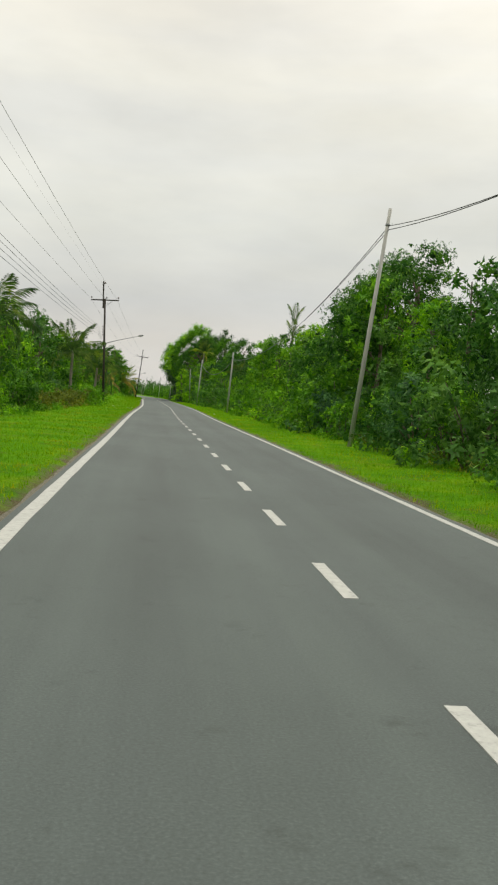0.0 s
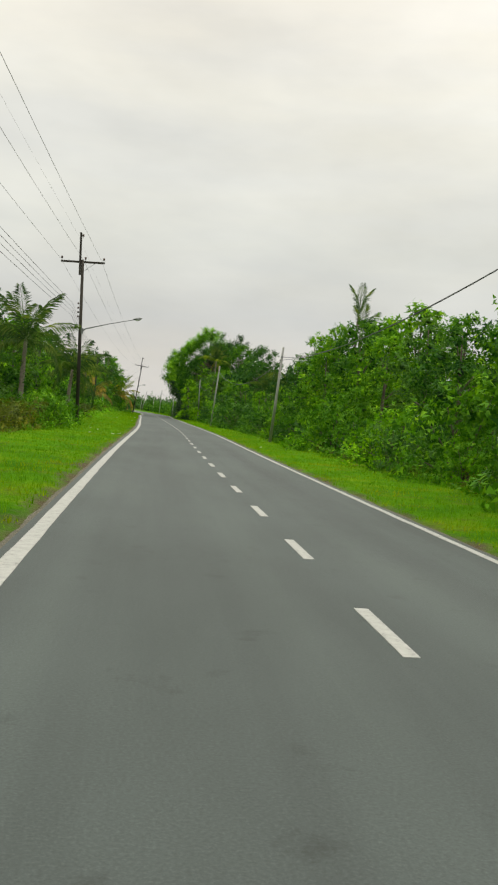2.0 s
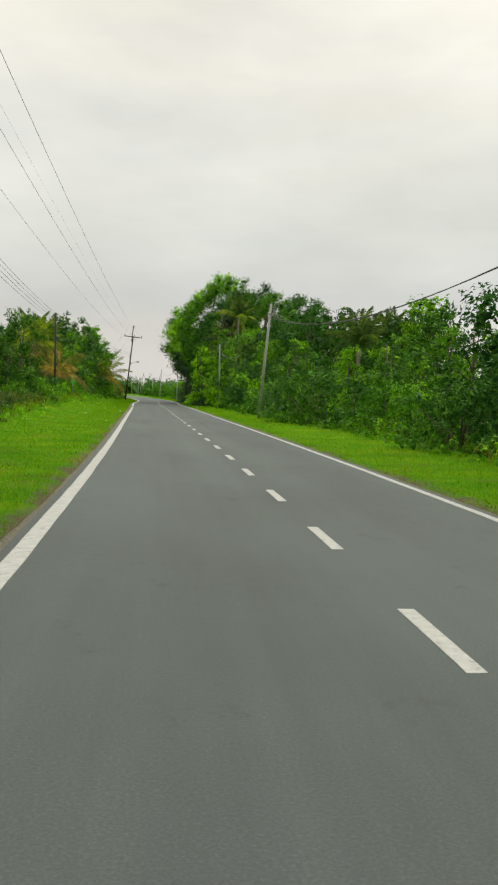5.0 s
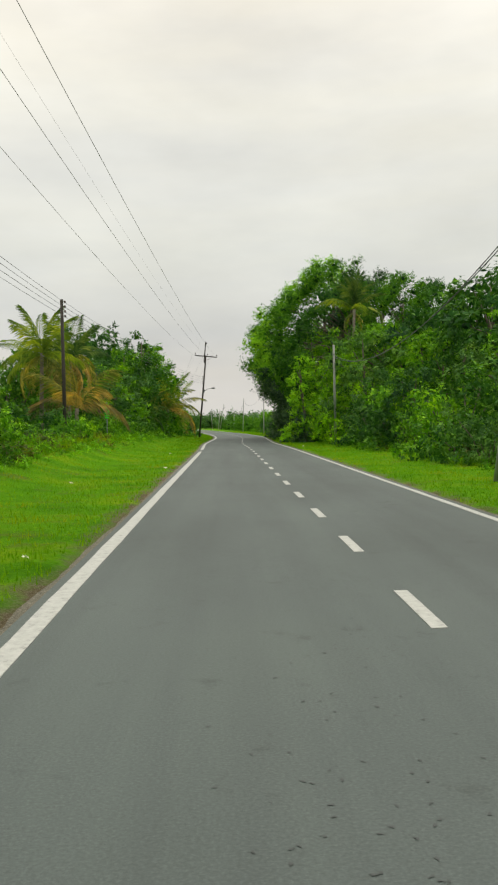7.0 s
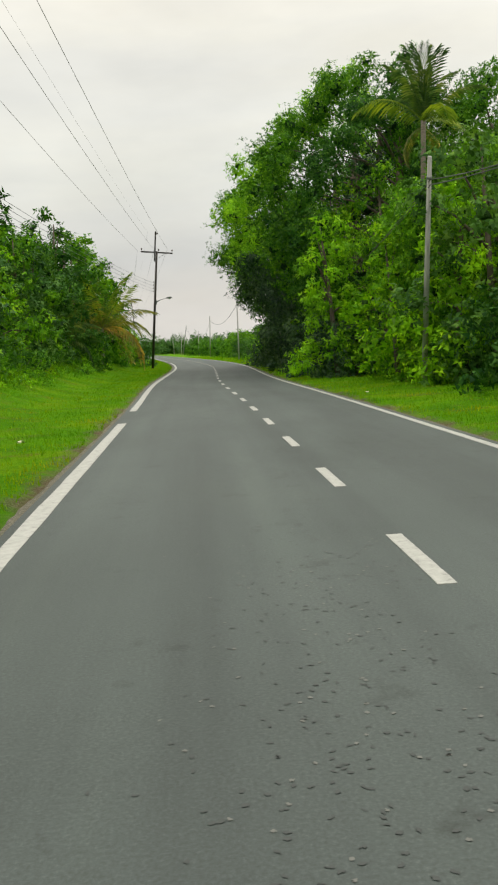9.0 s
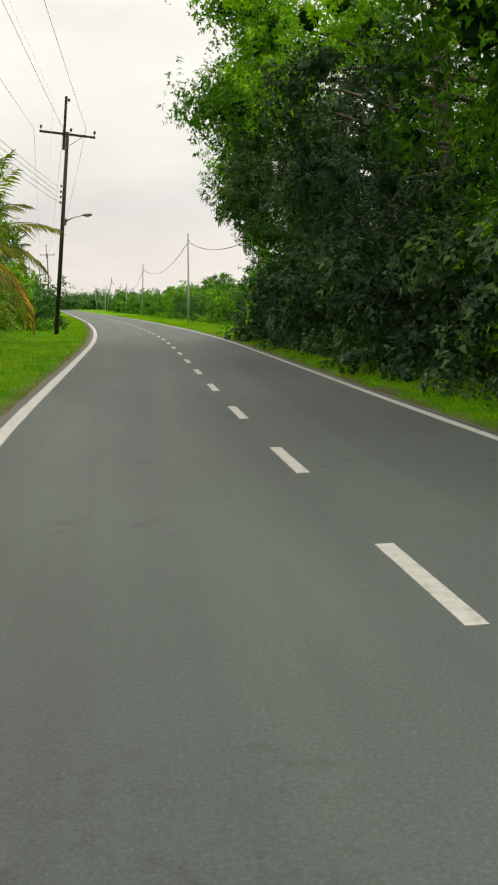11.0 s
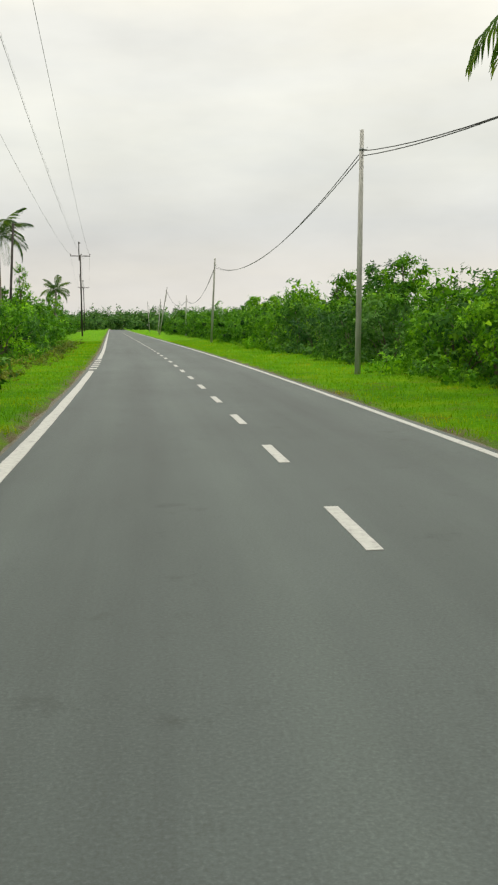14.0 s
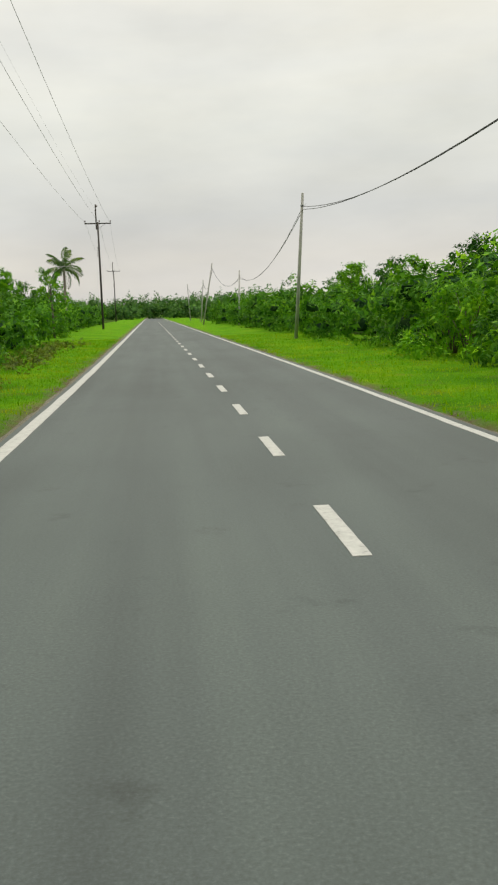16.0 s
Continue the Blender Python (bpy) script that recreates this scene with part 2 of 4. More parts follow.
leaf_palm = leaf_material("palm_leaves", (0.038, 0.080, 0.016), (0.062, 0.122, 0.024), (0.120, 0.175, 0.042), 0.3)
leaf_dry = leaf_material("dry_palm_leaves", (0.23, 0.150, 0.036), (0.34, 0.235, 0.062), (0.44, 0.330, 0.100), 0.3)
leaf_yellow = leaf_material("yellowing_palm_leaves", (0.10, 0.13, 0.020), (0.19, 0.20, 0.035), (0.30, 0.27, 0.060), 0.3)
blades = leaf_material("grass_blades", (0.074, 0.190, 0.003), (0.097, 0.230, 0.003), (0.138, 0.262, 0.005), 0.3, 0.8, 0.02,
                       ((0.34, (0.56, 0.70, 0.9)), (0.48, (0.94, 0.98, 1.0)), (0.57, (1.35, 1.03, 1.0)), (0.66, (1.8, 0.96, 1.5))), 0.45)
# near-black green for the clump cores: shade between leaves put in as colour
core_shade = leaf_material("painted_core_shade", (0.016, 0.042, 0.012), (0.024, 0.060, 0.014), (0.034, 0.082, 0.016), 0.0, 0.9)
bark = bark_material("bark", (0.05, 0.04, 0.03), (0.16, 0.13, 0.10))
palm_bark = bark_material("palm_bark", (0.10, 0.085, 0.065), (0.24, 0.21, 0.17), (0.3, 0.3, 3.0))
dark_wood = bark_material("weathered_pole_wood", (0.020, 0.018, 0.016), (0.070, 0.062, 0.052), (1, 1, 0.05))
concrete = bark_material("pole_concrete", (0.25, 0.25, 0.235), (0.43, 0.425, 0.395), (1, 1, 0.15))
porcelain = material("brown_porcelain", (0.05, 0.025, 0.015), 0.25)
iron = material("galvanised_iron", (0.20, 0.21, 0.21), 0.5, 0.8)
cable_black = material("black_cable", (0.02, 0.02, 0.02), 0.5)
alloy = material("alloy_wire", (0.22, 0.22, 0.225), 0.5, 0.6)
lens = material("lamp_lens", (0.55, 0.57, 0.55), 0.3)
sign_green = material("bright_green_plastic", (0.05, 0.75, 0.02), 0.4)
tar = material("tar", (0.038, 0.044, 0.042), 0.75)
grit = material("pale_grit", (0.125, 0.128, 0.118), 0.95)
scrap = material("pale_plastic_scrap", (0.62, 0.60, 0.42), 0.5)
rng = np.random.default_rng(7)


# ---- mesh helpers ----
def mesh_of(name, verts, faces, mat=None, smooth=False):
    me = bpy.data.meshes.new(name)
    me.from_pydata([tuple(map(float, v)) for v in verts], [], [tuple(map(int, f)) for f in faces])
    if mat:
        me.materials.append(mat)
    if smooth:
        me.polygons.foreach_set("use_smooth", [True] * len(me.polygons))
    me.update()
    return me


def loose_mesh(name, sets, mat):
    """A mesh of loose faces from arrays (faces, corners, 3)."""
    sizes = np.concatenate([np.full(len(q), q.shape[1]) for q in sets])
    co = np.concatenate([q.reshape(-1, 3) for q in sets]).astype(np.float32)
    me = bpy.data.meshes.new(name)
    me.vertices.add(len(co))
    me.vertices.foreach_set("co", co.ravel())
    me.loops.add(len(co))
    me.loops.foreach_set("vertex_index", np.arange(len(co), dtype=np.int32))
    me.polygons.add(len(sizes))
    me.polygons.foreach_set("loop_start", (np.cumsum(sizes) - sizes).astype(np.int32))
    me.materials.append(mat)
    me.update(calc_edges=True)
    return me


def part(name, me, parent, label="", m=None):
    ob = new(name, me)
    ob.parent = parent
    if m is not None:
        ob.matrix_basis = m
    if label:
        ob["label"] = label
    return ob


def thing(name, m, label, category, group="", kind=""):
    return tagged(place(new(name), m), label, category, group, kind)


def place(ob, m):
    ob.matrix_basis = m
    return ob


def at(s, l, z=0.0, turn=0.0, size=1.0):
    x, y, h = rc(s, l)
    return pose(float(x), float(y), z, 0, 0, math.degrees(h) + turn) @ Matrix.Diagonal((size, size, size, 1))


def tube(points, radii, sides=8, cap=True):
    """Vertices and faces of a tube through points with a radius at each."""
    pts, vs, fs = [Vector(p) for p in points], [], []
    for i, p in enumerate(pts):
        way = (pts[min(i + 1, len(pts) - 1)] - pts[max(i - 1, 0)]).normalized()
        a = way.orthogonal().normalized() if abs(way.z) < 0.95 else Vector((1, 0, 0))
        a = (a - way * a.dot(way)).normalized()
        b = way.cross(a)
        for k in range(sides):
            w = 2 * math.pi * k / sides
            vs.append(p + (a * math.cos(w) + b * math.sin(w)) * radii[i])
    for i in range(len(pts) - 1):
        for k in range(sides):
            q = (k + 1) % sides
            fs.append((i * sides + k, i * sides + q, (i + 1) * sides + q, (i + 1) * sides + k))
    if cap:
        fs.append(tuple(range(sides))[::-1])
        fs.append(tuple((len(pts) - 1) * sides + k for k in range(sides)))
    return vs, fs


def tube_mesh(name, points, radii, mat, sides=8):
    return mesh_of(name, *tube(points, radii, sides), mat, True)


def box_mesh(name, size, mat, centre=(0, 0, 0), bevel=0.008):
    bm = bmesh.new()
    bmesh.ops.create_cube(bm, size=1.0)
    bmesh.ops.scale(bm, vec=size, verts=bm.verts)
    bmesh.ops.translate(bm, vec=centre, verts=bm.verts)
    bmesh.ops.bevel(bm, geom=bm.edges, offset=bevel, segments=1, affect="EDGES")
    me = bpy.data.meshes.new(name)
    bm.to_mesh(me)
    bm.free()
    me.materials.append(mat)
    return me


# ---- ground and road ----
ROAD_L, ROAD_R, LINE_L, LINE_R = -3.18, 2.66, -2.98, 2.46


def lumps(x, y, scale, seed=0.0):
    return noise.noise(Vector((x * scale, y * scale, seed)))


def ground_height(s, l):
    d = max(ROAD_L - l, l - ROAD_R, 0.0)
    if d == 0:
        return -0.12
    z = -0.03 + 0.05 * min(d, 6) * (0.6 + 0.4 * lumps(s, l, 0.12)) / 3 + (0.04 * lumps(s, l, 0.7, 3.0) if d > 1.2 else 0)
    if l < -5.5 and 120 < s < 250:          # a low grassy bank under the palms
        f, g = min(1.0, (-5.5 - l) / 4.5), min(1.0, (s - 120) / 30, (250 - s) / 14)
        z += 0.95 * f * f * (3 - 2 * f) * g
    return z


def loft(stations, offsets, height):
    vs, fs, n = [], [], len(offsets)
    for i, s in enumerate(stations):
        for l in offsets:
            x, y, _ = rc(s, l)
            vs.append((x, y, height(s, l)))
        if i:
            for k in range(n - 1):
                a = (i - 1) * n + k
                fs.append((a, a + 1, a + n + 1, a + n))
    return vs, fs


offs = [-2500, -600, -150, -60, -30, -20, -15, -12, -10, -9, -8, -7, -6.2, -5.5, -5, -4.5, -4.1, -3.8, -3.5, -3.15, -2.8,
        2.3, 2.64, 3.0, 3.4, 3.7, 4.1, 4.5, 5, 5.5, 6.2, 7, 8, 9, 10, 12, 15, 20, 30, 60, 150, 600, 2500]
stations = [-60, -40] + list(np.arange(-20, 330, 1.5)) + list(np.arange(332, 470, 6)) + [500, 560, 640, 760, 1000]
gv, gf = loft(stations, offs, ground_height)
far_a, far_b = len(gv), len(gv) + len(offs)       # the sheet runs on to the horizon, ahead and behind
for s, y in ((0, -2500), (len(stations) - 1, 3500)):
    for l in offs:
        gv.append((l + (rc(1000, 0)[0] if y > 0 else 0), y, -0.09))
n = len(offs)
for k in range(n - 1):
    gf.append((far_a + k, far_a + k + 1, k + 1, k))
    b = (len(stations) - 1) * n + k
    gf.append((b, b + 1, far_b + k + 1, far_b + k))
ground_mesh = mesh_of("ground", gv, gf, turf, True)
across_at = ground_mesh.uv_layers.new(name="lanes")
for loop in ground_mesh.loops:
    i = loop.vertex_index
    across_at.data[loop.index].uv = (offs[i % n], float(stations[i // n]) if i < far_a else 0.0)
ground_mesh.materials.append(floor_litter)            # bare leaf litter and weeds under the woods
loft_faces = (len(stations) - 1) * (n - 1)
for f in ground_mesh.polygons:
    k = f.index % (n - 1) if f.index < loft_faces else (f.index - loft_faces) // 2
    f.material_index = 1 if abs(offs[k] + offs[k + 1]) > 21 else 0
tagged(new("ground", ground_mesh), "bright green mown grass verge with bare earthy patches", "ground", kind="structure")

road_s = np.arange(-60, 620, 2.0)
rv, rf = loft(road_s, [ROAD_L, -2.9, -1.5, 0, 1.5, 2.5, ROAD_R], lambda s, l: -0.012 if l in (ROAD_L, ROAD_R) else 0.0)
road_mesh = mesh_of("road", rv, rf, asphalt)
lanes = road_mesh.uv_layers.new(name="lanes")          # across the road and along it, in metres
across = [ROAD_L, -2.9, -1.5, 0, 1.5, 2.5, ROAD_R]
for loop in road_mesh.loops:
    i = loop.vertex_index
    lanes.data[loop.index].uv = (across[i % 7], float(road_s[i // 7]))
road = tagged(new("road", road_mesh), "grey worn asphalt two-lane country road", "road", kind="structure")


def strip(name, s0, s1, l0, l1, z, mat, wobble=0.0, step=1.0, thick=0.0, edge=None):
    """A flat band along the road, between two offsets."""
    vs, fs = [], []
    ss = np.linspace(s0, s1, max(2, int((s1 - s0) / step) + 1))
    for i, s in enumerate(ss):
        for k, l in enumerate((l0, l1)):
            free = wobble if edge in (None, k) else 0.0
            x, y, _ = rc(s, l + free * lumps(s, l, 0.8, 9.0 + k) + 0.5 * free * lumps(s, l, 3.1, 4.0))
            vs.append((x, y, z))
            vs.append((x, y, z - thick))
        if i:
            a = 4 * (i - 1)
            fs += [(a, a + 2, a + 6, a + 4), (a, a + 4, a + 5, a + 1), (a + 2, a + 3, a + 7, a + 6)]
    return mesh_of(name, vs, fs, mat)


for s0, s1 in ((-60, 174.5), (178.5, 269.5), (280, 600)):
    part("edge_line", strip("edge_line", s0, s1, LINE_L - 0.09, LINE_L + 0.09, 0.006, paint, 0.012, 0.5, 0.006), road, "worn white edge line")
for k in range(5):
    s0 = 270.6 + 1.9 * k
    part("edge_line", strip("edge_line", s0, s0 + 1.0, LINE_L - 0.13, LINE_L + 0.13, 0.006, paint, 0.012, 0.25, 0.006), road, "short white block of the edge line")
part("edge_line", strip("edge_line", -60, 600, LINE_R - 0.06, LINE_R + 0.06, 0.006, paint, 0.012, 0.5, 0.006), road, "worn white edge line")
dash_mesh = None
for k in range(-3, 110):
    s = 4.0 * k + 0.75
    if dash_mesh is None:
        vs = [(sx * 0.06 + 0.004 * lumps(sx * 5, y, 6.0), y, z) for y in np.linspace(-0.75, 0.75, 9) for sx in (-1, 1) for z in (0.006, 0.0)]
        fs = []
        for j in range(8):
            a = 4 * j
            fs += [(a, a + 2, a + 6, a + 4), (a, a + 4, a + 5, a + 1), (a + 2, a + 3, a + 7, a + 6)]
        fs += [(0, 1, 3, 2), (32, 34, 35, 33)]
        dash_mesh = mesh_of("centre_dash", vs, fs, paint)
    part("centre_dash", dash_mesh, road, "", at(s, 0.0))

tagged(new("gravel_shoulder", strip("gravel_shoulder", -60, 420, -3.25, -3.16, -0.016, gravel, 0.05, 0.12, 0.0, 0)), "earthy gravel strip between asphalt and grass", "shoulder", kind="structure")
tagged(new("gravel_shoulder", strip("gravel_shoulder", -60, 420, 2.64, 2.71, -0.016, gravel, 0.04, 0.15, 0.0, 1)), "narrow earthy strip along the asphalt edge", "shoulder", kind="structure")


def cracks(seed, spots, mat=tar):
    """Short ragged cracks and rubbed marks in the asphalt: (station, offset, along, across, count, length, width)."""
    r = np.random.default_rng(seed)
    vs, fs = [], []
    for s0, l0, ds, dl, count, length, width in spots:
        for _ in range(count):
            s, l, a = s0 + ds * r.normal(), l0 + dl * r.normal(), r.uniform(0, math.pi)
            o, n = len(vs), 5
            for i in range(n):
                f = i / (n - 1) - 0.5
                w = width * (1 - 4 * f * f * 0.9) * r.uniform(0.3, 1.6)
                a += r.uniform(-1.0, 1.0)
                s, l = s + math.cos(a) * length / n, l + math.sin(a) * length / n
                for q in (-1, 1):
                    x, y, _ = rc(s - q * math.sin(a) * w, l + q * math.cos(a) * w)
                    vs.append((x, y, 0.003))
            fs += [(o + 2 * i, o + 2 * i + 1, o + 2 * i + 3, o + 2 * i + 2) for i in range(n - 1)]
    return mesh_of("crack_patch", vs, fs, mat)


PATCHES = [(155.0, -0.65, 1.5, 0.30, 420, 0.045, 0.008), (158.5, -1.0, 1.8, 0.35, 240, 0.045, 0.008), (162, -0.5, 1.8, 0.3, 110, 0.045, 0.008)]
part("crack_patch", cracks(5, PATCHES), road, "patch of crazed dark cracks")
part("loose_grit", cracks(15, [(s, l, ds, dl, n // 3, 0.03, 0.010) for s, l, ds, dl, n, _, _ in PATCHES], grit), road, "pale grit broken out of the asphalt")
part("crack_patch", cracks(6, [(123, -1.0, 1.8, 0.35, 170, 0.045, 0.007), (128, -0.5, 2.2, 0.35, 90, 0.045, 0.007), (113, -0.4, 1.6, 0.5, 120, 0.05, 0.008)]), road, "patch of crazed dark cracks")
part("tar_mark", cracks(7, [(154, -2.4, 0.05, 0.05, 1, 0.3, 0.045)]), road, "dark tar mark")
part("tar_mark", cracks(8, [(204, -1.3, 0.1, 0.1, 3, 0.22, 0.035), (200, -1.3, 0.1, 0.1, 3, 0.2, 0.03)]), road, "dark rubbed tyre marks")


# ---- plants ----
def unit(v):
    return v / np.maximum(np.linalg.norm(v, axis=-1, keepdims=True), 1e-6)


def leaf_faces(centres, along, normals, length, width, r, corners=4):
    """Pointed leaves, each a kite folded along its middle, or, far from the road, one triangle."""
    n = len(centres)
    along = unit(along)
    side = unit(np.cross(along, normals))
    up = np.cross(side, along)
    ln = length * r.uniform(0.6, 1.35, (n, 1))
    wd = ln * width
    tip, mid = centres + along * ln, centres + along * ln * 0.45
    if corners == 3:
        return np.stack([centres + side * wd * 0.5, tip, centres - side * wd * 0.5], 1)
    dip = up * wd * 0.2
    return np.stack([centres, mid + side * wd * 0.5 + dip, tip - up * ln * 0.12, mid - side * wd * 0.5 + dip], 1)


def lump_pattern():
    bm = bmesh.new()
    bmesh.ops.create_icosphere(bm, subdivisions=1, radius=1.0)
    bm.verts.ensure_lookup_table()
    co = np.array([v.co for v in bm.verts])
    tri = np.array([[v.index for v in f.verts] for f in bm.faces])
    bm.free()
    return co, tri


LUMP_CO, LUMP_TRI = lump_pattern()


def crown_of(clumps, per_m2, leaf, width, mat, r, droop=0.0, corners=3, core=0.22, name="crown"):
    """One mesh of leaves set in rosettes over clumps (centre, radii), round a lump in each whose dark colour stands for
    the shade within.
    """
    outer, within = [], []
    for c, rad in clumps:
        c, rad = np.array(c), np.array(rad)
        area = 4 * math.pi * ((rad[0] * rad[1] + rad[0] * rad[2] + rad[1] * rad[2]) / 3)
        k = 8
        n = max(4, int(area * per_m2 / k))
        d = unit(r.normal(size=(n, 3)) + np.array([0, 0, 0.3]))
        ripple = 1 + 0.24 * np.sin(d[:, :1] * 6 + c[0] * 3) * np.sin(d[:, 2:] * 5 + c[1] * 5)
        reach = ripple * np.where(r.random((n, 1)) < 0.14, r.uniform(1.04, 1.26, (n, 1)), r.uniform(0.68, 1.08, (n, 1)))
        base = c + d * rad * reach
        axis = unit(d * 0.9 + r.normal(size=(n, 3)) * 0.35 + np.array([0, 0, 0.40 - droop]))
        size = np.repeat(r.uniform(0.7, 1.3, (n, 1)), k, 0)
        base, axis = np.repeat(base, k, 0), np.repeat(axis, k, 0)
        ring = unit(np.cross(axis, r.normal(size=axis.shape)))
        p = base + (ring * 0.25 + axis * r.uniform(-1.2, 0.6, (len(base), 1))) * leaf * size
        along = ring + axis * r.uniform(-0.25, 0.75, (len(base), 1)) - np.array([0, 0, 0.25 + droop])
        outer.append(leaf_faces(p, along, axis, leaf * size, width, r, corners))
        m = int(area * per_m2 * 0.22)                # older, larger leaves inside
        d = unit(r.normal(size=(m, 3)))
        outer.append(leaf_faces(c + d * rad * r.uniform(0.3, 0.75, (m, 1)), np.cross(d, r.normal(size=(m, 3))) - np.array([0, 0, 0.4]), unit(d + r.normal(size=(m, 3)) * 0.4), leaf * 1.25, 0.7, r, corners))
        # dark lump that paints the shaded depth of the clump
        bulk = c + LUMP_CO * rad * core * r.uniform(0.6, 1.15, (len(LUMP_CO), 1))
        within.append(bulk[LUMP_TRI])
    q, w = np.concatenate(outer), np.concatenate(within)
    if not core:
        return loose_mesh(name, [q], mat)
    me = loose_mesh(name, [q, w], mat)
    me.materials.append(core_shade)
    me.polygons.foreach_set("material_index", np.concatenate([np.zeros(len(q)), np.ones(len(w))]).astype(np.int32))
    return me


def broad_tree(seed, height, spread, mat, density=42, leaf=0.15, low=0.04, label="", name="tree", shape=0):
    """A bushy roadside tree: a forked trunk and a crown of many clumps, open at its outline."""
    r = np.random.default_rng(seed)
    clumps = []
    for k in range(20):
        f = (k + 0.5) / 20
        z = height * (low + (0.95 - low) * f)
        belly = (math.sin(math.pi * min(1, 0.22 + 0.72 * f)), math.sin(math.pi * min(1, 0.05 + 0.78 * f)), 0.55 + 0.5 * math.sin(math.pi * min(1, 0.4 + 0.6 * f)) ** 2)[shape % 3]
        wide = spread * (0.42 + 0.80 * belly) * 0.66
        a = k * 2.4 + r.uniform(-0.6, 0.6)
        q = wide * r.uniform(0.35, 1.05) * (1 - 0.55 * f ** 3)
        rad = spread * r.uniform(0.20, 0.40) * (1 - 0.40 * f)
        clumps.append(((q * math.cos(a), q * math.sin(a), z - rad * 0.3), (rad * 1.1, rad * 1.1, rad * r.uniform(0.65, 0.95))))
    t = new(name)
    tagged(t, label, "tree")
    lean = r.uniform(-0.3, 0.3, 2)
    spine = [(0, 0, -0.2), (lean[0] * 0.4, lean[1] * 0.4, height * 0.3), (lean[0], lean[1], height * 0.62), (lean[0] * 1.6, lean[1] * 1.5, height * 0.86)]
    tv, tf = tube(spine, [0.020 * height, 0.014 * height, 0.009 * height, 0.003 * height], 8)
    for k in range(5):
        c = clumps[5 + 3 * k][0]
        base = Vector(spine[1]).lerp(Vector(spine[2]), k / 5)
        v, f = tube([base, base.lerp(Vector(c), 0.5) + Vector((0, 0, 0.2)), c], [0.008 * height, 0.005 * height, 0.002 * height], 5)
        o = len(tv)
        tv, tf = tv + v, tf + [tuple(i + o for i in q) for q in f]
    part("trunk", mesh_of("trunk", tv, tf, bark, True), t)
    part("crown", crown_of(clumps, density, leaf, 0.62, mat, r, 0.1), t)
    return t


def shrub_bush(seed, height, spread, mat, density=38, leaf=0.115, label="", name="shrub", corners=3):
    r = np.random.default_rng(seed)
    clumps = []
    for k in range(10):
        a, q = k * 2.4 + r.uniform(-0.4, 0.4), spread * r.uniform(0.15, 0.62)
        rad = spread * r.uniform(0.26, 0.42)
        clumps.append(((q * math.cos(a), q * math.sin(a), height * r.uniform(0.10, 0.75)), (rad, rad, rad * 0.85)))
    for k in range(5):                                  # low growth that hides the stems
        a, rad = k * 1.26 + r.uniform(-0.3, 0.3), spread * r.uniform(0.20, 0.30)
        q = spread * r.uniform(0.62, 0.85)
        clumps.append(((q * math.cos(a), q * math.sin(a), height * 0.08), (rad, rad, rad * 0.8)))
    t = tagged(new(name), label, "shrub")
    tv, tf = [], []
    for c, _ in clumps[:10]:
        v, f = tube([(c[0] * 0.12, c[1] * 0.12, -0.1), (c[0] * 0.5, c[1] * 0.5, c[2] * 0.6), c], [0.03, 0.02, 0.01], 4)
        o = len(tv)
        tv, tf = tv + v, tf + [tuple(i + o for i in q) for q in f]
    part("branchwork", mesh_of("branchwork", tv, tf, bark, True), t)
    part("foliage", crown_of(clumps, density, leaf, 0.62, mat, r, 0.1, corners, 0, "foliage"), t)
    return t


def frond_mesh(length, arch, mat, r, pairs=34, leaflet=0.55):
    """A feather palm leaf that rises along +x and arches down; leaflets hang from its rib."""
    u = np.linspace(0, 1, 12)
    px = length * (u - 0.16 * arch * u ** 3)
    pz = length * (0.42 * u - (0.30 + 0.42 * arch) * u ** 2.2)
    rib = [(x, 0, z) for x, z in zip(px, pz)]
    rv_, rf_ = tube(rib, list(0.035 * (1 - 0.85 * u)), 5)
    ui = np.repeat(np.linspace(0.05, 0.99, pairs), 2)
    sgn = np.tile([1, -1], pairs)
    c = np.stack([np.interp(ui, u, px), 0 * ui, np.interp(ui, u, pz)], 1)
    ln = leaflet * (0.45 + 0.9 * np.sin(np.pi * np.clip(ui * 0.92 + 0.05, 0, 1))) * r.uniform(0.85, 1.15, len(ui))
    hang = r.uniform(0.25, 0.75, len(ui)) + 0.5 * arch * ui
    d = unit(np.stack([0.55 + 0.5 * max(0.0, 0.45 - arch) / 0.25 + 0 * ui, sgn * 1.0, -hang], 1))
    mid = c + d * (ln * 0.55)[:, None]
    tip = c + d * ln[:, None] + np.stack([0 * ui, 0 * ui, -0.22 * ln], 1)
    w = np.stack([0.028 + 0 * ui, 0 * ui, 0.02 + 0 * ui], 1)
    q = np.stack([c - w * 0.5, mid - w, tip, mid + w], 1)
    k = len(rv_)
    faces = list(rf_) + [tuple(k + 4 * i + j for j in range(4)) for i in range(len(q))]
    return mesh_of("frond", list(rv_) + [tuple(v) for v in q.reshape(-1, 3)], faces, mat)


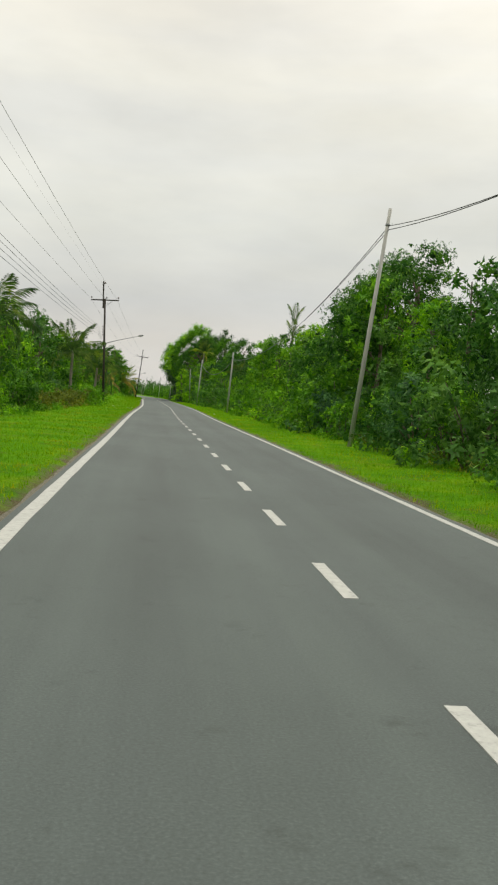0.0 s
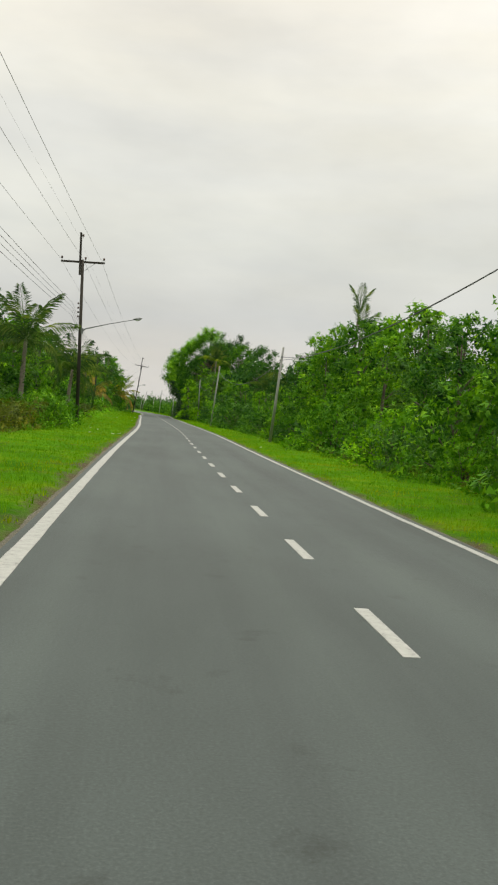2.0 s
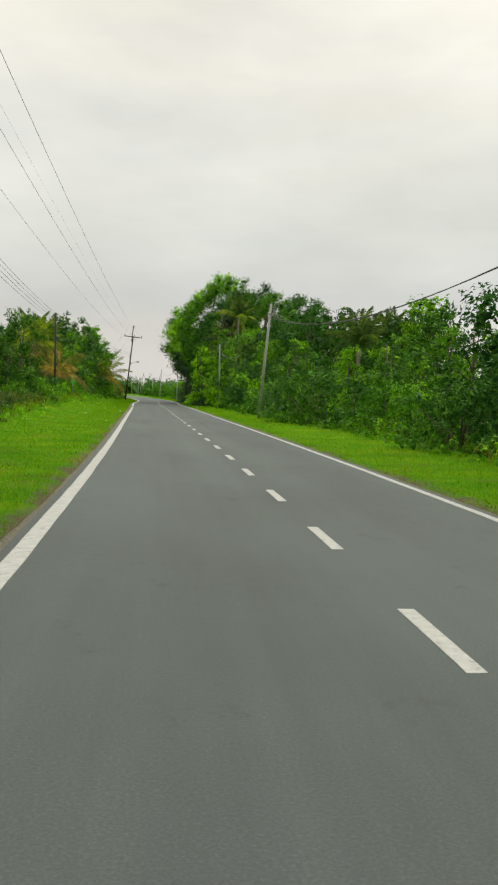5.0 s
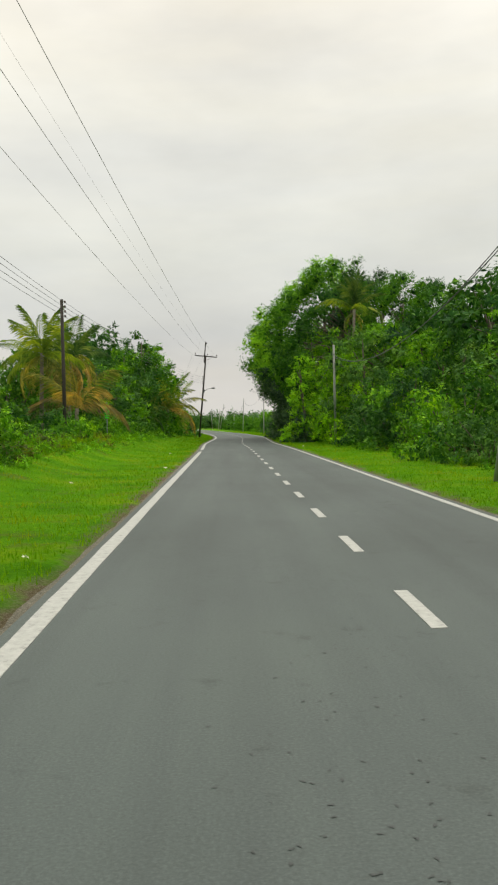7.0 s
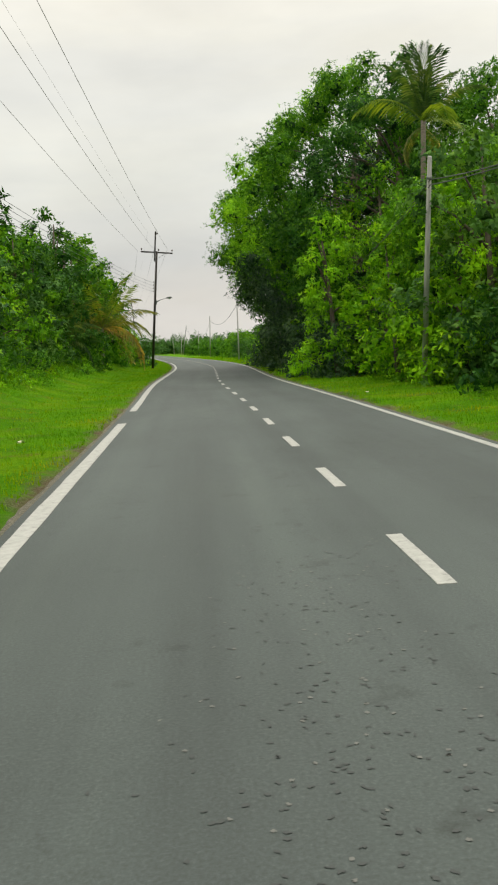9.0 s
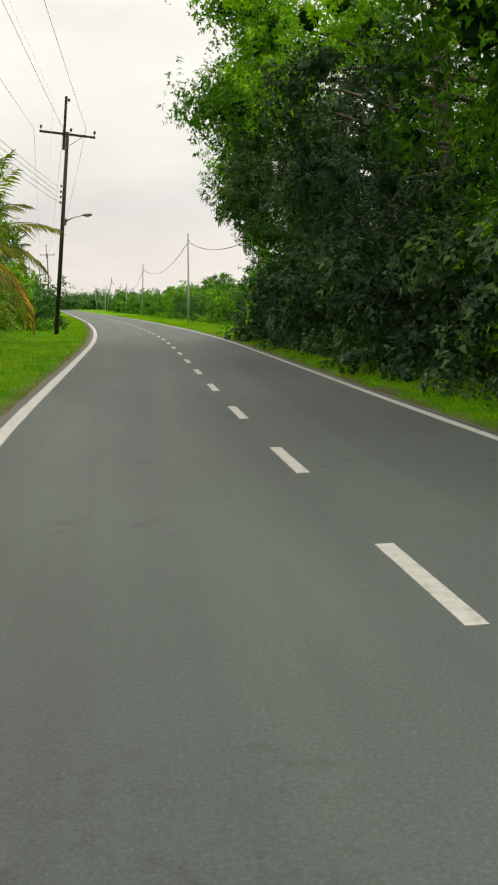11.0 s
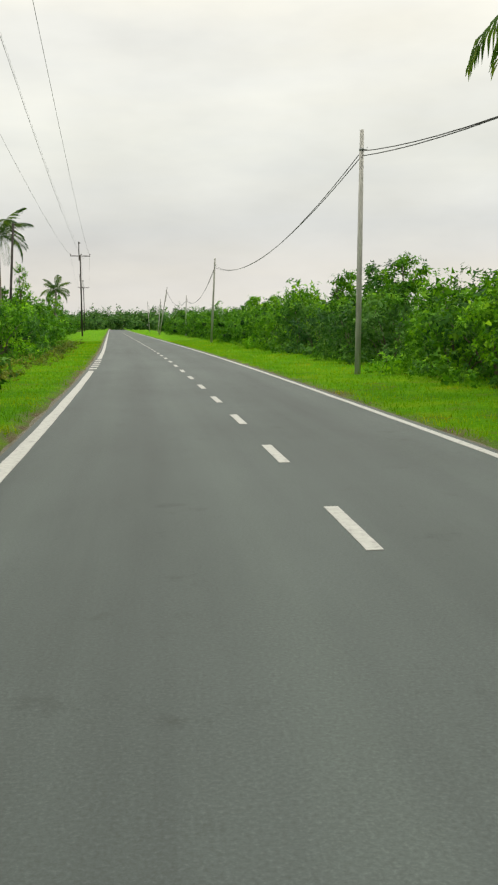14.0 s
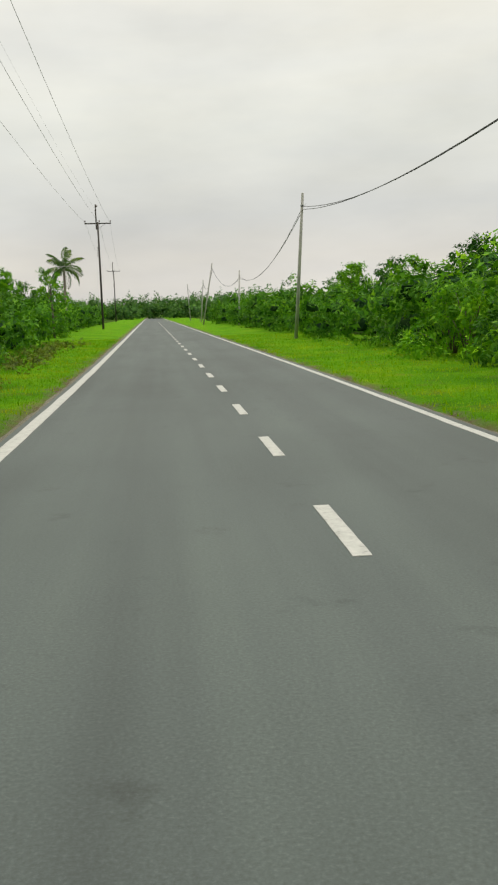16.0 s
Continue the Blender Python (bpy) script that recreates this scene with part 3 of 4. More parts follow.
def palm(seed, height, length, mats, fronds=18, lean=0.3, label="", name="palm", leaflet=0.55, lowest=-38, highest=57, tiers=(), pairs=34):
    """A feather palm with a ringed trunk and fronds of their own, the oldest hanging.
    tiers: (fronds, lowest, highest, kind of arch 0 to 3, size) in place of an even fan."""
    r = np.random.default_rng(seed)
    t = tagged(new(name), label, "palm tree")
    pts = [(lean * f * f, 0, height * f - 0.1) for f in np.linspace(0, 1, 9)]
    rad = [0.17 - 0.07 * f + 0.10 * max(0, 0.12 - f) * 8 for f in np.linspace(0, 1, 9)]
    part("trunk", tube_mesh("trunk", pts, rad, palm_bark, 10), t)
    kinds = [frond_mesh(length, a, mats[min(i, len(mats) - 1)], r, pairs, leaflet) for i, a in enumerate((1.35, 0.85, 0.45, 0.2))]
    rows = tiers or [(fronds // 4 + (1 if q < fronds % 4 else 0), lowest + (highest - lowest) * q / 4, lowest + (highest - lowest) * (q + 1) / 4, q, 1.0) for q in range(4)]
    k = 0
    for count, low, high, kind, size in rows:
        for i in range(count):
            up = low + (high - low) * (i + 0.5) / count + r.uniform(-8, 8)
            m = pose(lean, 0, height - 0.15 + 0.004 * up, 0, 0, k * 137.5 + r.uniform(-12, 12)) @ pose(0.05, 0, 0, r.uniform(-25, 25), -up * 0.8, 0)
            part("frond", kinds[kind], t, "", m @ Matrix.Diagonal((size, size, size, 1)))
            k += 1
    return t


def scatter(makers, spots, group):
    """Sets copies of trees at (station, offset, size) and takes the patterns away."""
    for i, (s, l, size) in enumerate(spots):
        t = copy_thing(makers[int(rng.integers(len(makers)))], at(s, l, -0.05, float(rng.uniform(0, 360)), size))
        t["group"] = group


def remove(makers):
    for t in makers:
        for o in (*t.children_recursive, t):
            bpy.data.objects.remove(o)


T_LAB = "dense green broad-leaved roadside tree, leafy almost to the ground"
trees = [broad_tree(11 + k, 7.0, p, m, label=T_LAB, shape=k) for k, (m, p) in enumerate(((leaf_mid, 3.0), (leaf_deep, 2.5), (leaf_deep, 3.2), (leaf_bright, 2.7), (leaf_grey, 3.3), (leaf_deep, 2.4), (leaf_mid, 2.8)))]
B_LAB = "tall dark tree standing back in the woods"
back_trees = [broad_tree(21 + k, 7.0, 3.2, m, 20, 0.20, 0.3, B_LAB, "tree", k) for k, m in enumerate((leaf_mid, leaf_deep, leaf_deep))]
S_LAB = "low bright green leafy shrub at the edge of the verge"
shrubs = [shrub_bush(31 + k, 2.6, 1.9, m, label=S_LAB) for k, m in enumerate((leaf_mid, leaf_deep, leaf_grey, leaf_mid, leaf_deep, leaf_bright))]


def spots_along(s0, s1, step, l, spread, h0, h1, base):
    out, s = [], s0
    while s < s1:
        out.append((s + rng.uniform(-0.3, 0.3) * step, l + rng.uniform(-spread, spread), rng.uniform(h0, h1) / base))
        s += step
    return out


# right-hand woods: (stations, step, offset, spread, heights)
RIGHT = [(4, 60, 3.9, 10.2, 0.9, 6.6, 8.9), (60, 116, 4.1, 9.8, 0.9, 6.0, 7.9), (116, 150, 4.0, 10.4, 0.8, 3.8, 5.0),
         (155, 172, 4.2, 10.0, 0.8, 5.2, 6.6), (172, 188, 4.2, 9.8, 0.8, 6.2, 8.2), (234, 264, 3.8, 11.5, 1.0, 4.8, 6.2), (262, 340, 4.6, 11.5, 1.2, 3.2, 4.6), (180, 184, 9.0, 8.0, 0.2, 8.2, 8.4), (254, 262, 3.4, 9.6, 0.4, 4.6, 5.4)]
RIGHT_BACK = [(8, 112, 5.5, 15.0, 2.0, 8.0, 10.2), (168, 177, 3.0, 14.0, 1.0, 9.2, 10.4), (177, 192, 4.2, 14.0, 1.4, 9.4, 11.6), (116, 140, 6.0, 16.0, 1.0, 5.0, 6.2), (140, 168, 3.6, 15.5, 1.0, 6.8, 8.4)]
LEFT = [(12, 135, 4.4, -12.2, 0.9, 6.4, 8.2), (135, 160, 4.4, -13.0, 0.8, 5.6, 7.4), (192, 206, 4.2, -11.2, 0.8, 6.8, 8.0), (206, 221, 4.2, -11.2, 0.8, 8.6, 10.2), (221, 238, 4.0, -10.8, 0.6, 11.0, 12.6),
        (244, 262, 4.0, -9.8, 0.8, 7.5, 10.0), (318, 400, 7.0, -13.5, 1.5, 4.0, 5.4)]
LEFT_BACK = [(20, 150, 7.0, -17.5, 2.0, 7.4, 9.2), (184, 206, 4.6, -15.0, 1.3, 7.0, 8.6), (206, 240, 4.6, -15.0, 1.3, 9.6, 12.0)]
for rows, kinds in ((RIGHT, trees), (LEFT, trees), (RIGHT_BACK, back_trees), (LEFT_BACK, back_trees)):
    for s0, s1, st, l, sp, h0, h1 in rows:
        scatter(back_trees if s0 > 260 else kinds, spots_along(s0, s1, st, l, sp, h0, h1, 7.0), "trees along the road")
remove(back_trees)
R_SHRUB = [(6, 192, 2.9, 7.5, 0.6, 1.5, 4.0), (230, 300, 2.2, 7.9, 0.6, 1.7, 3.6), (232, 310, 2.9, 10.2, 1.0, 2.6, 4.6)]
L_SHRUB = [(84, 98, 2.6, -7.5, 0.3, 1.5, 2.4), (282, 304, 2.4, -7.7, 0.4, 2.2, 3.4), (247, 270, 2.2, -7.4, 0.4, 2.4, 4.2), (150, 186, 2.3, -9.9, 0.5, 2.0, 3.0), (180.6, 183, 9, -9.1, 0.1, 2.0, 2.1), (146, 216, 3.0, -8.4, 0.8, 0.6, 1.4), (14, 165, 2.8, -9.6, 0.6, 1.4, 2.4), (186, 238, 2.8, -9.2, 0.5, 1.8, 3.2), (240, 262, 2.6, -8.6, 0.6, 1.8, 3.2)]
FAR_SHRUB = [(300, 400, 3.4, 8.4, 0.8, 2.6, 3.8), (296, 420, 4.0, -10.2, 1.0, 2.0, 3.4), (304, 330, 3.0, -8.0, 0.5, 2.0, 3.0)]
DARK = [(194, 229, 1.9, 5.5, 0.3, 2.4, 4.0)]
for s0, s1, st, l, sp, h0, h1 in R_SHRUB + L_SHRUB:
    scatter(shrubs, spots_along(s0, s1, st, l, sp, h0, h1, 2.6), "shrubs along the verge")


def far_thicket():
    """Bushes past the end of the drive, too many and too far to count."""
    r = np.random.default_rng(78)
    clumps = []
    for s0, s1, st, l, sp, h0, h1 in FAR_SHRUB:
        for s, q, size in spots_along(s0, s1, st * 0.55, l, sp * 1.4, h0, h1, 1.0):
            x, y, _ = rc(s, q)
            k = size * r.uniform(0.6, 1.0) * (1.35 if r.random() < 0.12 else 1.0)
            for z in (0.25, 0.62):
                clumps.append(((x + r.uniform(-0.5, 0.5), y + r.uniform(-0.5, 0.5), k * z), (k * 0.42, k * 0.42, k * 0.36)))
    tagged(new("roadside_thicket", crown_of(clumps, 18, 0.20, 0.7, leaf_mid, r, 0, 3, 0.4, "roadside_thicket")), "distant green thicket along the verge", "thicket", kind="stuff")


far_thicket()


# the great overgrown trees that overhang the verge
def great_tree(seed, s, l, height, front, back, half, mat, label, density=44, leaf=0.135, top=None):
    """A tall tree grown over with climbers. front: how far its leaves reach towards the road half-way up."""
    r = np.random.default_rng(seed)
    t = tagged(place(new("overhanging_tree"), at(s, l)), label, "tree", "great trees over the road")
    clumps = []
    for k in range(84):
        f = (k + 0.5) / 84
        z = 0.7 + (height - 1.6) * f
        reach = 0.54 + 0.46 * math.sin(math.pi * min(1, max(0, (f - 0.12) / 0.88)) ** 0.9) - 0.42 * max(0, f - 0.72) / 0.28
        a = r.uniform(-1, 1)
        x = -front * reach * (1 - 0.22 * a * a) + 0.4 if k % 3 else back * r.random() * (1 - 0.4 * f)
        y = half * a * (1 - 0.35 * max(0, f - 0.5) / 0.5)
        rad = r.uniform(0.75, 1.5) * (1 - 0.2 * f)
        clumps.append(((x + r.uniform(-0.5, 0.5), y, z), (rad, rad * 1.15, rad * 0.85)))
    tv, tf = tube([(0.6, 0, -0.3), (0.3, 0.3, height * 0.25), (-0.2, 0.2, height * 0.5), (0.2, 0.6, height * 0.8)], [0.5, 0.36, 0.25, 0.08], 12)
    for k in range(14):
        c = Vector(clumps[k * 6 + 1][0])
        base = Vector((0.2, 0.2, height * (0.1 + 0.045 * k)))
        v, f = tube([base, base.lerp(c, 0.5) + Vector((0, 0, 0.5)), c], [0.09, 0.05, 0.02], 6)
        o = len(tv)
        tv, tf = tv + v, tf + [tuple(i + o for i in q) for q in f]
    part("trunk", mesh_of("trunk", tv, tf, bark, True), t)
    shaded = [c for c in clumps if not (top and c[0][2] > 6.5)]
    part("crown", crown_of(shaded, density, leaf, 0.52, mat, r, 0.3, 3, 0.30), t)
    # sunlight above 6.5 m is painted in with a lighter leaf material
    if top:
        part("crown_top", crown_of([c for c in clumps if c[0][2] > 6.5], 50, 0.125, 0.55, top, r, 0.2, 3, 0.30, "crown_top"), t, "yellow-green top leaves with sunlight put into their colour")
    return t


G_LAB = "great dark overgrown tree hung with leaves, leaning over the verge"
for seed, gs, gl, gh, gf_, gb, ga, gm in ((51, 188, 10.2, 9.0, 4.0, 3.0, 4.6, leaf_mid), (52, 200, 9.4, 14.2, 5.4, 3.5, 4.2, leaf_deep), (53, 204, 9.2, 16.6, 6.6, 4.0, 5.0, leaf_mid),
                                      (54, 211, 9.0, 17.6, 7.7, 4.0, 5.0, leaf_shade_toned), (57, 218, 8.8, 17.0, 7.8, 4.0, 4.8, leaf_shade_toned), (58, 225, 9.2, 13.5, 7.0, 3.5, 4.0, leaf_deep),
                                      (67, 206, 18.0, 14.8, 4.6, 4.0, 5.0, leaf_deep), (66, 199, 13.6, 14.2, 4.0, 3.0, 4.6, leaf_mid), (64, 55, 12.4, 10.6, 4.2, 2.5, 4.8, leaf_deep), (55, 207, 12.0, 15.0, 4.5, 4.0, 5.5, leaf_shade_toned), (62, 227, 13.2, 15.0, 4.5, 3.0, 5.0, leaf_shade_toned), (60, 216, 14.5, 17.5, 3.0, 3.0, 6.0, leaf_shade_toned), (59, 231, 10.6, 13.5, 3.8, 3.0, 3.4, leaf_shade_toned)):
    great_tree(seed, gs, gl, gh, gf_, gb, ga, gm, G_LAB, (20 if gl > 11.5 else 74) if gm is leaf_shade_toned else 44, 0.105 if gm is leaf_shade_toned and gl < 11.5 else 0.135, {54: leaf_gold, 57: leaf_mid, 58: leaf_gold}.get(seed))
for k, (s, l, h, spread, kind, label) in enumerate((
        (197.5, 5.2, 8.2, 2.5, leaf_gold, "bright green tree leaning out below the great trees"),
        (194, 5.0, 7.4, 2.4, leaf_gold, "bright green tree in front of dark great trees"),
        (183, 6.9, 6.4, 2.4, leaf_gold, "yellow-green young tree beside a concrete pole"),
        (245, 9.6, 8.6, 2.6, leaf_mid, "tall leafy tree in front of a slender palm"),
        (240, 9.4, 6.2, 2.4, leaf_bright, "bright green bushy tree at the edge of the verge"),
        (188, -14.5, 6.2, 2.8, leaf_mid, "leafy tree behind young palms"),
        (180, -15.0, 5.6, 2.8, leaf_deep, "dark leafy tree behind young palms"),
        (166, -13.2, 5.0, 2.6, leaf_mid, "leafy tree behind young palms"),
        (175, 7.4, 4.8, 2.4, leaf_grey, "grey-green bushy tree with dull leaves"),
        (168, 7.9, 4.4, 2.3, leaf_grey, "grey-green bushy tree with dull leaves"),
        (189, 7.6, 7.4, 2.5, leaf_bright, "leafy green tree at the foot of a palm"),
        (338, -8.2, 5.2, 1.9, leaf_mid, "lone rounded tree beside the verge"),
        (315, -9.4, 6.6, 2.0, leaf_mid, "climber-covered tree around a palm trunk"),
        (195, 7.4, 9.4, 3.0, leaf_mid, "dense green tree below the great trees"),
        (202, 6.6, 10.0, 3.2, leaf_bright, "bright leafy tree below the great trees"),
        (188, 6.2, 6.0, 2.3, leaf_bright, "bright green tree in front of dark great trees"),
        (152, -11.4, 6.4, 2.8, leaf_deep, "dark dense tree with hanging leaves above undergrowth"),
        (92, 9.8, 8.5, 2.8, leaf_deep, "dark dense tree behind a leaning pole"),
        (98, 9.4, 8.5, 2.8, leaf_mid, "dense green tree behind a leaning pole"),
        (104, 10.2, 8.4, 2.8, leaf_deep, "dark dense tree below thin palms"),
        (110, 10.4, 8.6, 2.6, leaf_mid, "dense green tree below thin palms"),
        (257, 9.8, 5.8, 2.3, leaf_deep, "dark bushy tree at the foot of a tall palm"),
        (277, 10.2, 4.7, 2.3, leaf_mid, "dense bushy green tree rising from the roadside thicket"),
        (283, 10.8, 4.9, 2.4, leaf_deep, "dark bushy tree rising from the roadside thicket"),
        (290, 10.6, 4.7, 2.3, leaf_mid, "dense bushy green tree rising from the roadside thicket"),
        (109, 14.4, 9.2, 2.8, leaf_deep, "dark dense tree around a thin palm trunk"),
        (103, 14.2, 8.6, 2.8, leaf_mid, "dense green tree around a thin palm trunk"),
        (263, 11.4, 5.4, 2.4, leaf_deep, "dark bushy tree at the foot of a tall palm"),
        (253, 9.4, 5.6, 2.3, leaf_mid, "bushy green tree at the foot of a tall palm"),
        (148, -10.0, 6.8, 2.9, leaf_deep, "dark dense tree with hanging leaves above undergrowth"),
        (139, -12.0, 7.4, 3.2, leaf_deep, "dark dense tree with hanging leaves above undergrowth"))):
    t = broad_tree(300 + k, h, spread, kind, 48, 0.15, 0.02, label, "tree", 2 * (k % 2))
    t.matrix_basis = at(s, l, -0.05, 40.0 * k)
# undergrowth whose dark leaf colour carries the shade of the canopy
dark_shrubs = [shrub_bush(41 + k, 2.6, 1.9, leaf_shade_toned, leaf=0.10, density=60, label="climber-hung undergrowth, coloured dark for the shade below great trees", name="climber_shrub") for k in range(2)]
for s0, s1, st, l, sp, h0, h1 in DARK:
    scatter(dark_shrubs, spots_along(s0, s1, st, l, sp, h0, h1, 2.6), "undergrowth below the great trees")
remove(dark_shrubs)
scrub = [shrub_bush(61 + k, 1.5, 1.5, leaf_olive, leaf=0.12, density=34, label="tangled brownish-green scrub along the grassy bank", name="scrub_bush") for k in range(2)]
scatter(scrub, spots_along(62, 100, 2.0, -8.6, 0.5, 0.9, 1.5, 1.5), "scrub on the bank")
scatter(scrub, spots_along(126, 176, 1.9, -9.0, 0.5, 0.9, 1.6, 1.5), "scrub on the bank")
remove(scrub)
remove(trees)
remove(shrubs)


# palms
def palm_at(s, l, turn, *args, **kw):
    p = palm(*args, **kw)
    p.matrix_basis = at(s, l, 0.0, turn)
    return p


palm_at(260, 10.1, 90, 3, 10.0, 4.3, (leaf_dry, leaf_palm), 40, 0.4, "tall green coconut palm with a skirt of hanging fronds", "coconut_palm", 0.75,
        tiers=((2, -80, -70, 0, 0.7), (8, -106, -92, 3, 1.0), (8, -98, -78, 3, 0.75), (10, -34, 10, 1, 1.0), (6, 15, 60, 2, 0.85), (8, 66, 98, 3, 0.75)))
palm_at(250, 11.0, 20, 23, 11.3, 3.2, (leaf_palm,), 20, 0.3, "tall slender green coconut palm behind bushes", "coconut_palm", 0.65, -40, 75)
palm_at(236, 8.4, 30, 17, 7.6, 3.2, (leaf_palm,), 22, 0.3, "green coconut palm beside the great trees", "coconut_palm", 0.7, -50, 60)
palm_at(193, 8.6, 0, 4, 10.3, 3.0, (leaf_yellow, leaf_fresh, leaf_palm, leaf_palm), 17, 0.2, "coconut palm with yellow lower fronds rising from dark trees", "coconut_palm", 0.5,
        tiers=((2, -70, -45, 0, 0.6), (3, -5, 18, 1, 1.2), (4, 28, 60, 2, 0.95), (9, 62, 104, 3, 0.9)))
palm_at(112, 13.6, 0, 6, 10.4, 2.4, (leaf_palm,), 4, 0.2, "thin half-bare palm rising above the woods", "palm", 0.5, tiers=((4, 70, 108, 3, 1.0),), pairs=20)
palm_at(106, 12.6, 0, 16, 8.3, 2.0, (leaf_palm,), 4, 0.2, "thin half-bare palm rising above the woods", "palm", 0.5, tiers=((4, 66, 108, 3, 1.0),), pairs=20)
palm_at(143, 10.8, 0, 18, 4.5, 2.3, (leaf_palm,), 14, 0.2, "green coconut palm among lower trees", "coconut_palm", 0.55, 25, 100)
palm_at(150, 12.6, 40, 26, 4.8, 2.2, (leaf_palm,), 10, 0.2, "dark upright palm behind bushes", "palm", 0.5, 50, 108)
palm_at(147, 14.2, 90, 27, 5.0, 2.2, (leaf_palm,), 10, 0.2, "dark upright palm behind bushes", "palm", 0.5, 50, 108)
palm_at(186, -12.2, 20, 8, 6.5, 2.9, (leaf_dry, leaf_yellow, leaf_palm), 24, 0.2, "coconut palm with brown hanging fronds above the grassy bank", "coconut_palm", 0.6, -75, 75)
palm_at(178, -12.6, 60, 9, 6.2, 2.9, (leaf_yellow, leaf_fresh, leaf_fresh), 24, 0.2, "coconut palm with bright yellow-green fronds", "coconut_palm", 0.6, -60, 80)
palm_at(177, -10.4, 10, 10, 2.8, 3.5, (leaf_dry, leaf_dry, leaf_yellow), 7, 0.1, "low palm with golden brown drooping fronds", "palm", 0.95, 15, 70, pairs=44)
palm_at(226, -8.4, 10, 12, 3.6, 4.6, (leaf_dry, leaf_yellow, leaf_yellow, leaf_fresh), 22, 0.2, "low coconut palm with fronds reaching over the grass", "coconut_palm", 0.7, -30, 70)
palm_at(216, -10.5, 10, 20, 3.0, 3.6, (leaf_palm,), 16, 0.2, "low green coconut palm under the trees", "coconut_palm", 0.6, -20, 60)
palm_at(106, -8.2, 10, 13, 3.8, 3.0, (leaf_palm,), 18, 0.2, "green coconut palm behind the pole", "coconut_palm", 0.6, -30, 75)
palm_at(91, -9.4, 80, 14, 4.8, 3.2, (leaf_palm,), 18, 0.2, "green coconut palm on the verge", "coconut_palm", 0.6, -30, 75)
palm_at(60, -11.2, 40, 21, 5.4, 3.0, (leaf_palm,), 18, 0.2, "green coconut palm on the verge", "coconut_palm", 0.6, -30, 75)
palm_at(316, -11.3, 80, 15, 9.0, 2.9, (leaf_palm,), 18, 0.2, "coconut palm beside a leaning pole", "coconut_palm", 0.55, -40, 65)
palm_at(363, -9.5, 80, 22, 6.3, 2.2, (leaf_palm,), 14, 0.2, "small distant coconut palm", "coconut_palm", 0.5, -40, 65)


# ---- poles and wires ----
def lean_pose(s, l, z0, s1, l1, z1):
    """A pose at the foot that points local z to the head."""
    x0, y0, _ = rc(s, l)
    x1, y1, _ = rc(s1, l1)
    d = Vector((x1 - x0, y1 - y0, z1 - z0))
    return Matrix.Translation((x0, y0, z0)) @ Vector((0, 0, 1)).rotation_difference(d).to_matrix().to_4x4(), d.length


def pin(parent, x, y, z):
    """A pin insulator on its iron stalk."""
    ob = part("insulator", tube_mesh("insulator", [(0, 0, 0.10), (0, 0, 0.13), (0, 0, 0.17), (0, 0, 0.22), (0, 0, 0.26)], [0.03, 0.075, 0.055, 0.07, 0.03], porcelain, 10), parent, "brown porcelain insulator", Matrix.Translation((x, y, z)))
    part("stalk", tube_mesh("stalk", [(0, 0, 0), (0, 0, 0.12)], [0.012, 0.012], iron, 6), ob)


def line_pole(foot, head, arm=2.7, lamp=0.0, label=""):
    """A tall timber pole with an extension, a crossarm with pin insulators and perhaps a street lamp."""
    m, length = lean_pose(*foot, *head)
    turn = Matrix.Rotation(rc(foot[0], 0)[2], 4, "Z")
    t = thing("power_pole", m @ turn, label, "utility pole", "power poles along the road")
    low = length * 0.86
    part("shaft", tube_mesh("shaft", [(0, 0, -0.3), (0, 0, low * 0.5), (0, 0, low)], [0.12, 0.105, 0.085], dark_wood, 12), t)
    part("extension", box_mesh("extension", (0.13, 0.13, 2.6), dark_wood, (-0.16, 0, length - 1.3)), t)
    part("crossarm", box_mesh("crossarm", (arm, 0.11, 0.12), dark_wood, (0.0, 0.15, low - 0.12)), t)
    for x in (-arm / 2 + 0.06, 0.16, arm / 2 - 0.06):
        pin(t, x, 0.15, low - 0.06)
    pin(t, -0.02, 0, length - 0.35)
    part("brace", tube_mesh("brace", [(0.12, 0.12, low - 0.65), (0.75, 0.16, low - 0.17)], [0.014, 0.014], iron, 6), t)
    for k in range(4):
        part("spool", tube_mesh("spool", [(-0.17, 0, low - 2.75 - 0.27 * k), (-0.17, 0, low - 2.64 - 0.27 * k)], [0.05, 0.05], porcelain, 10), t, "brown porcelain spool insulator")
    if lamp:
        z = length * 0.5
        arm_pts = [(0.10, 0, z - 0.12), (0.35, 0, z + 0.06), (lamp * 0.5, 0, z + 0.03 + lamp * 0.115), (lamp, 0, z + 0.12 + lamp * 0.2)]
        a = part("lamp_arm", tube_mesh("lamp_arm", arm_pts, [0.045, 0.04, 0.028, 0.024], iron, 8), t, "slim galvanised lamp arm")
        hx, hz = lamp, z + 0.12 + lamp * 0.2
        h = part("lamp_head", tube_mesh("lamp_head", [(hx - 0.05, 0, hz), (hx + 0.10, 0, hz + 0.04), (hx + 0.36, 0, hz + 0.09), (hx + 0.50, 0, hz + 0.10)], [0.035, 0.075, 0.085, 0.03], iron, 10), t, "grey street lamp head")
        part("lamp_lens", tube_mesh("lamp_lens", [(hx + 0.10, 0, hz - 0.02), (hx + 0.25, 0, hz + 0.0), (hx + 0.40, 0, hz + 0.03)], [0.035, 0.075, 0.035], lens, 10), h)
        part("lamp_bracket", box_mesh("lamp_bracket", (0.16, 0.20, 0.36), iron, (0.12, 0, z - 0.1)), t)
    return t


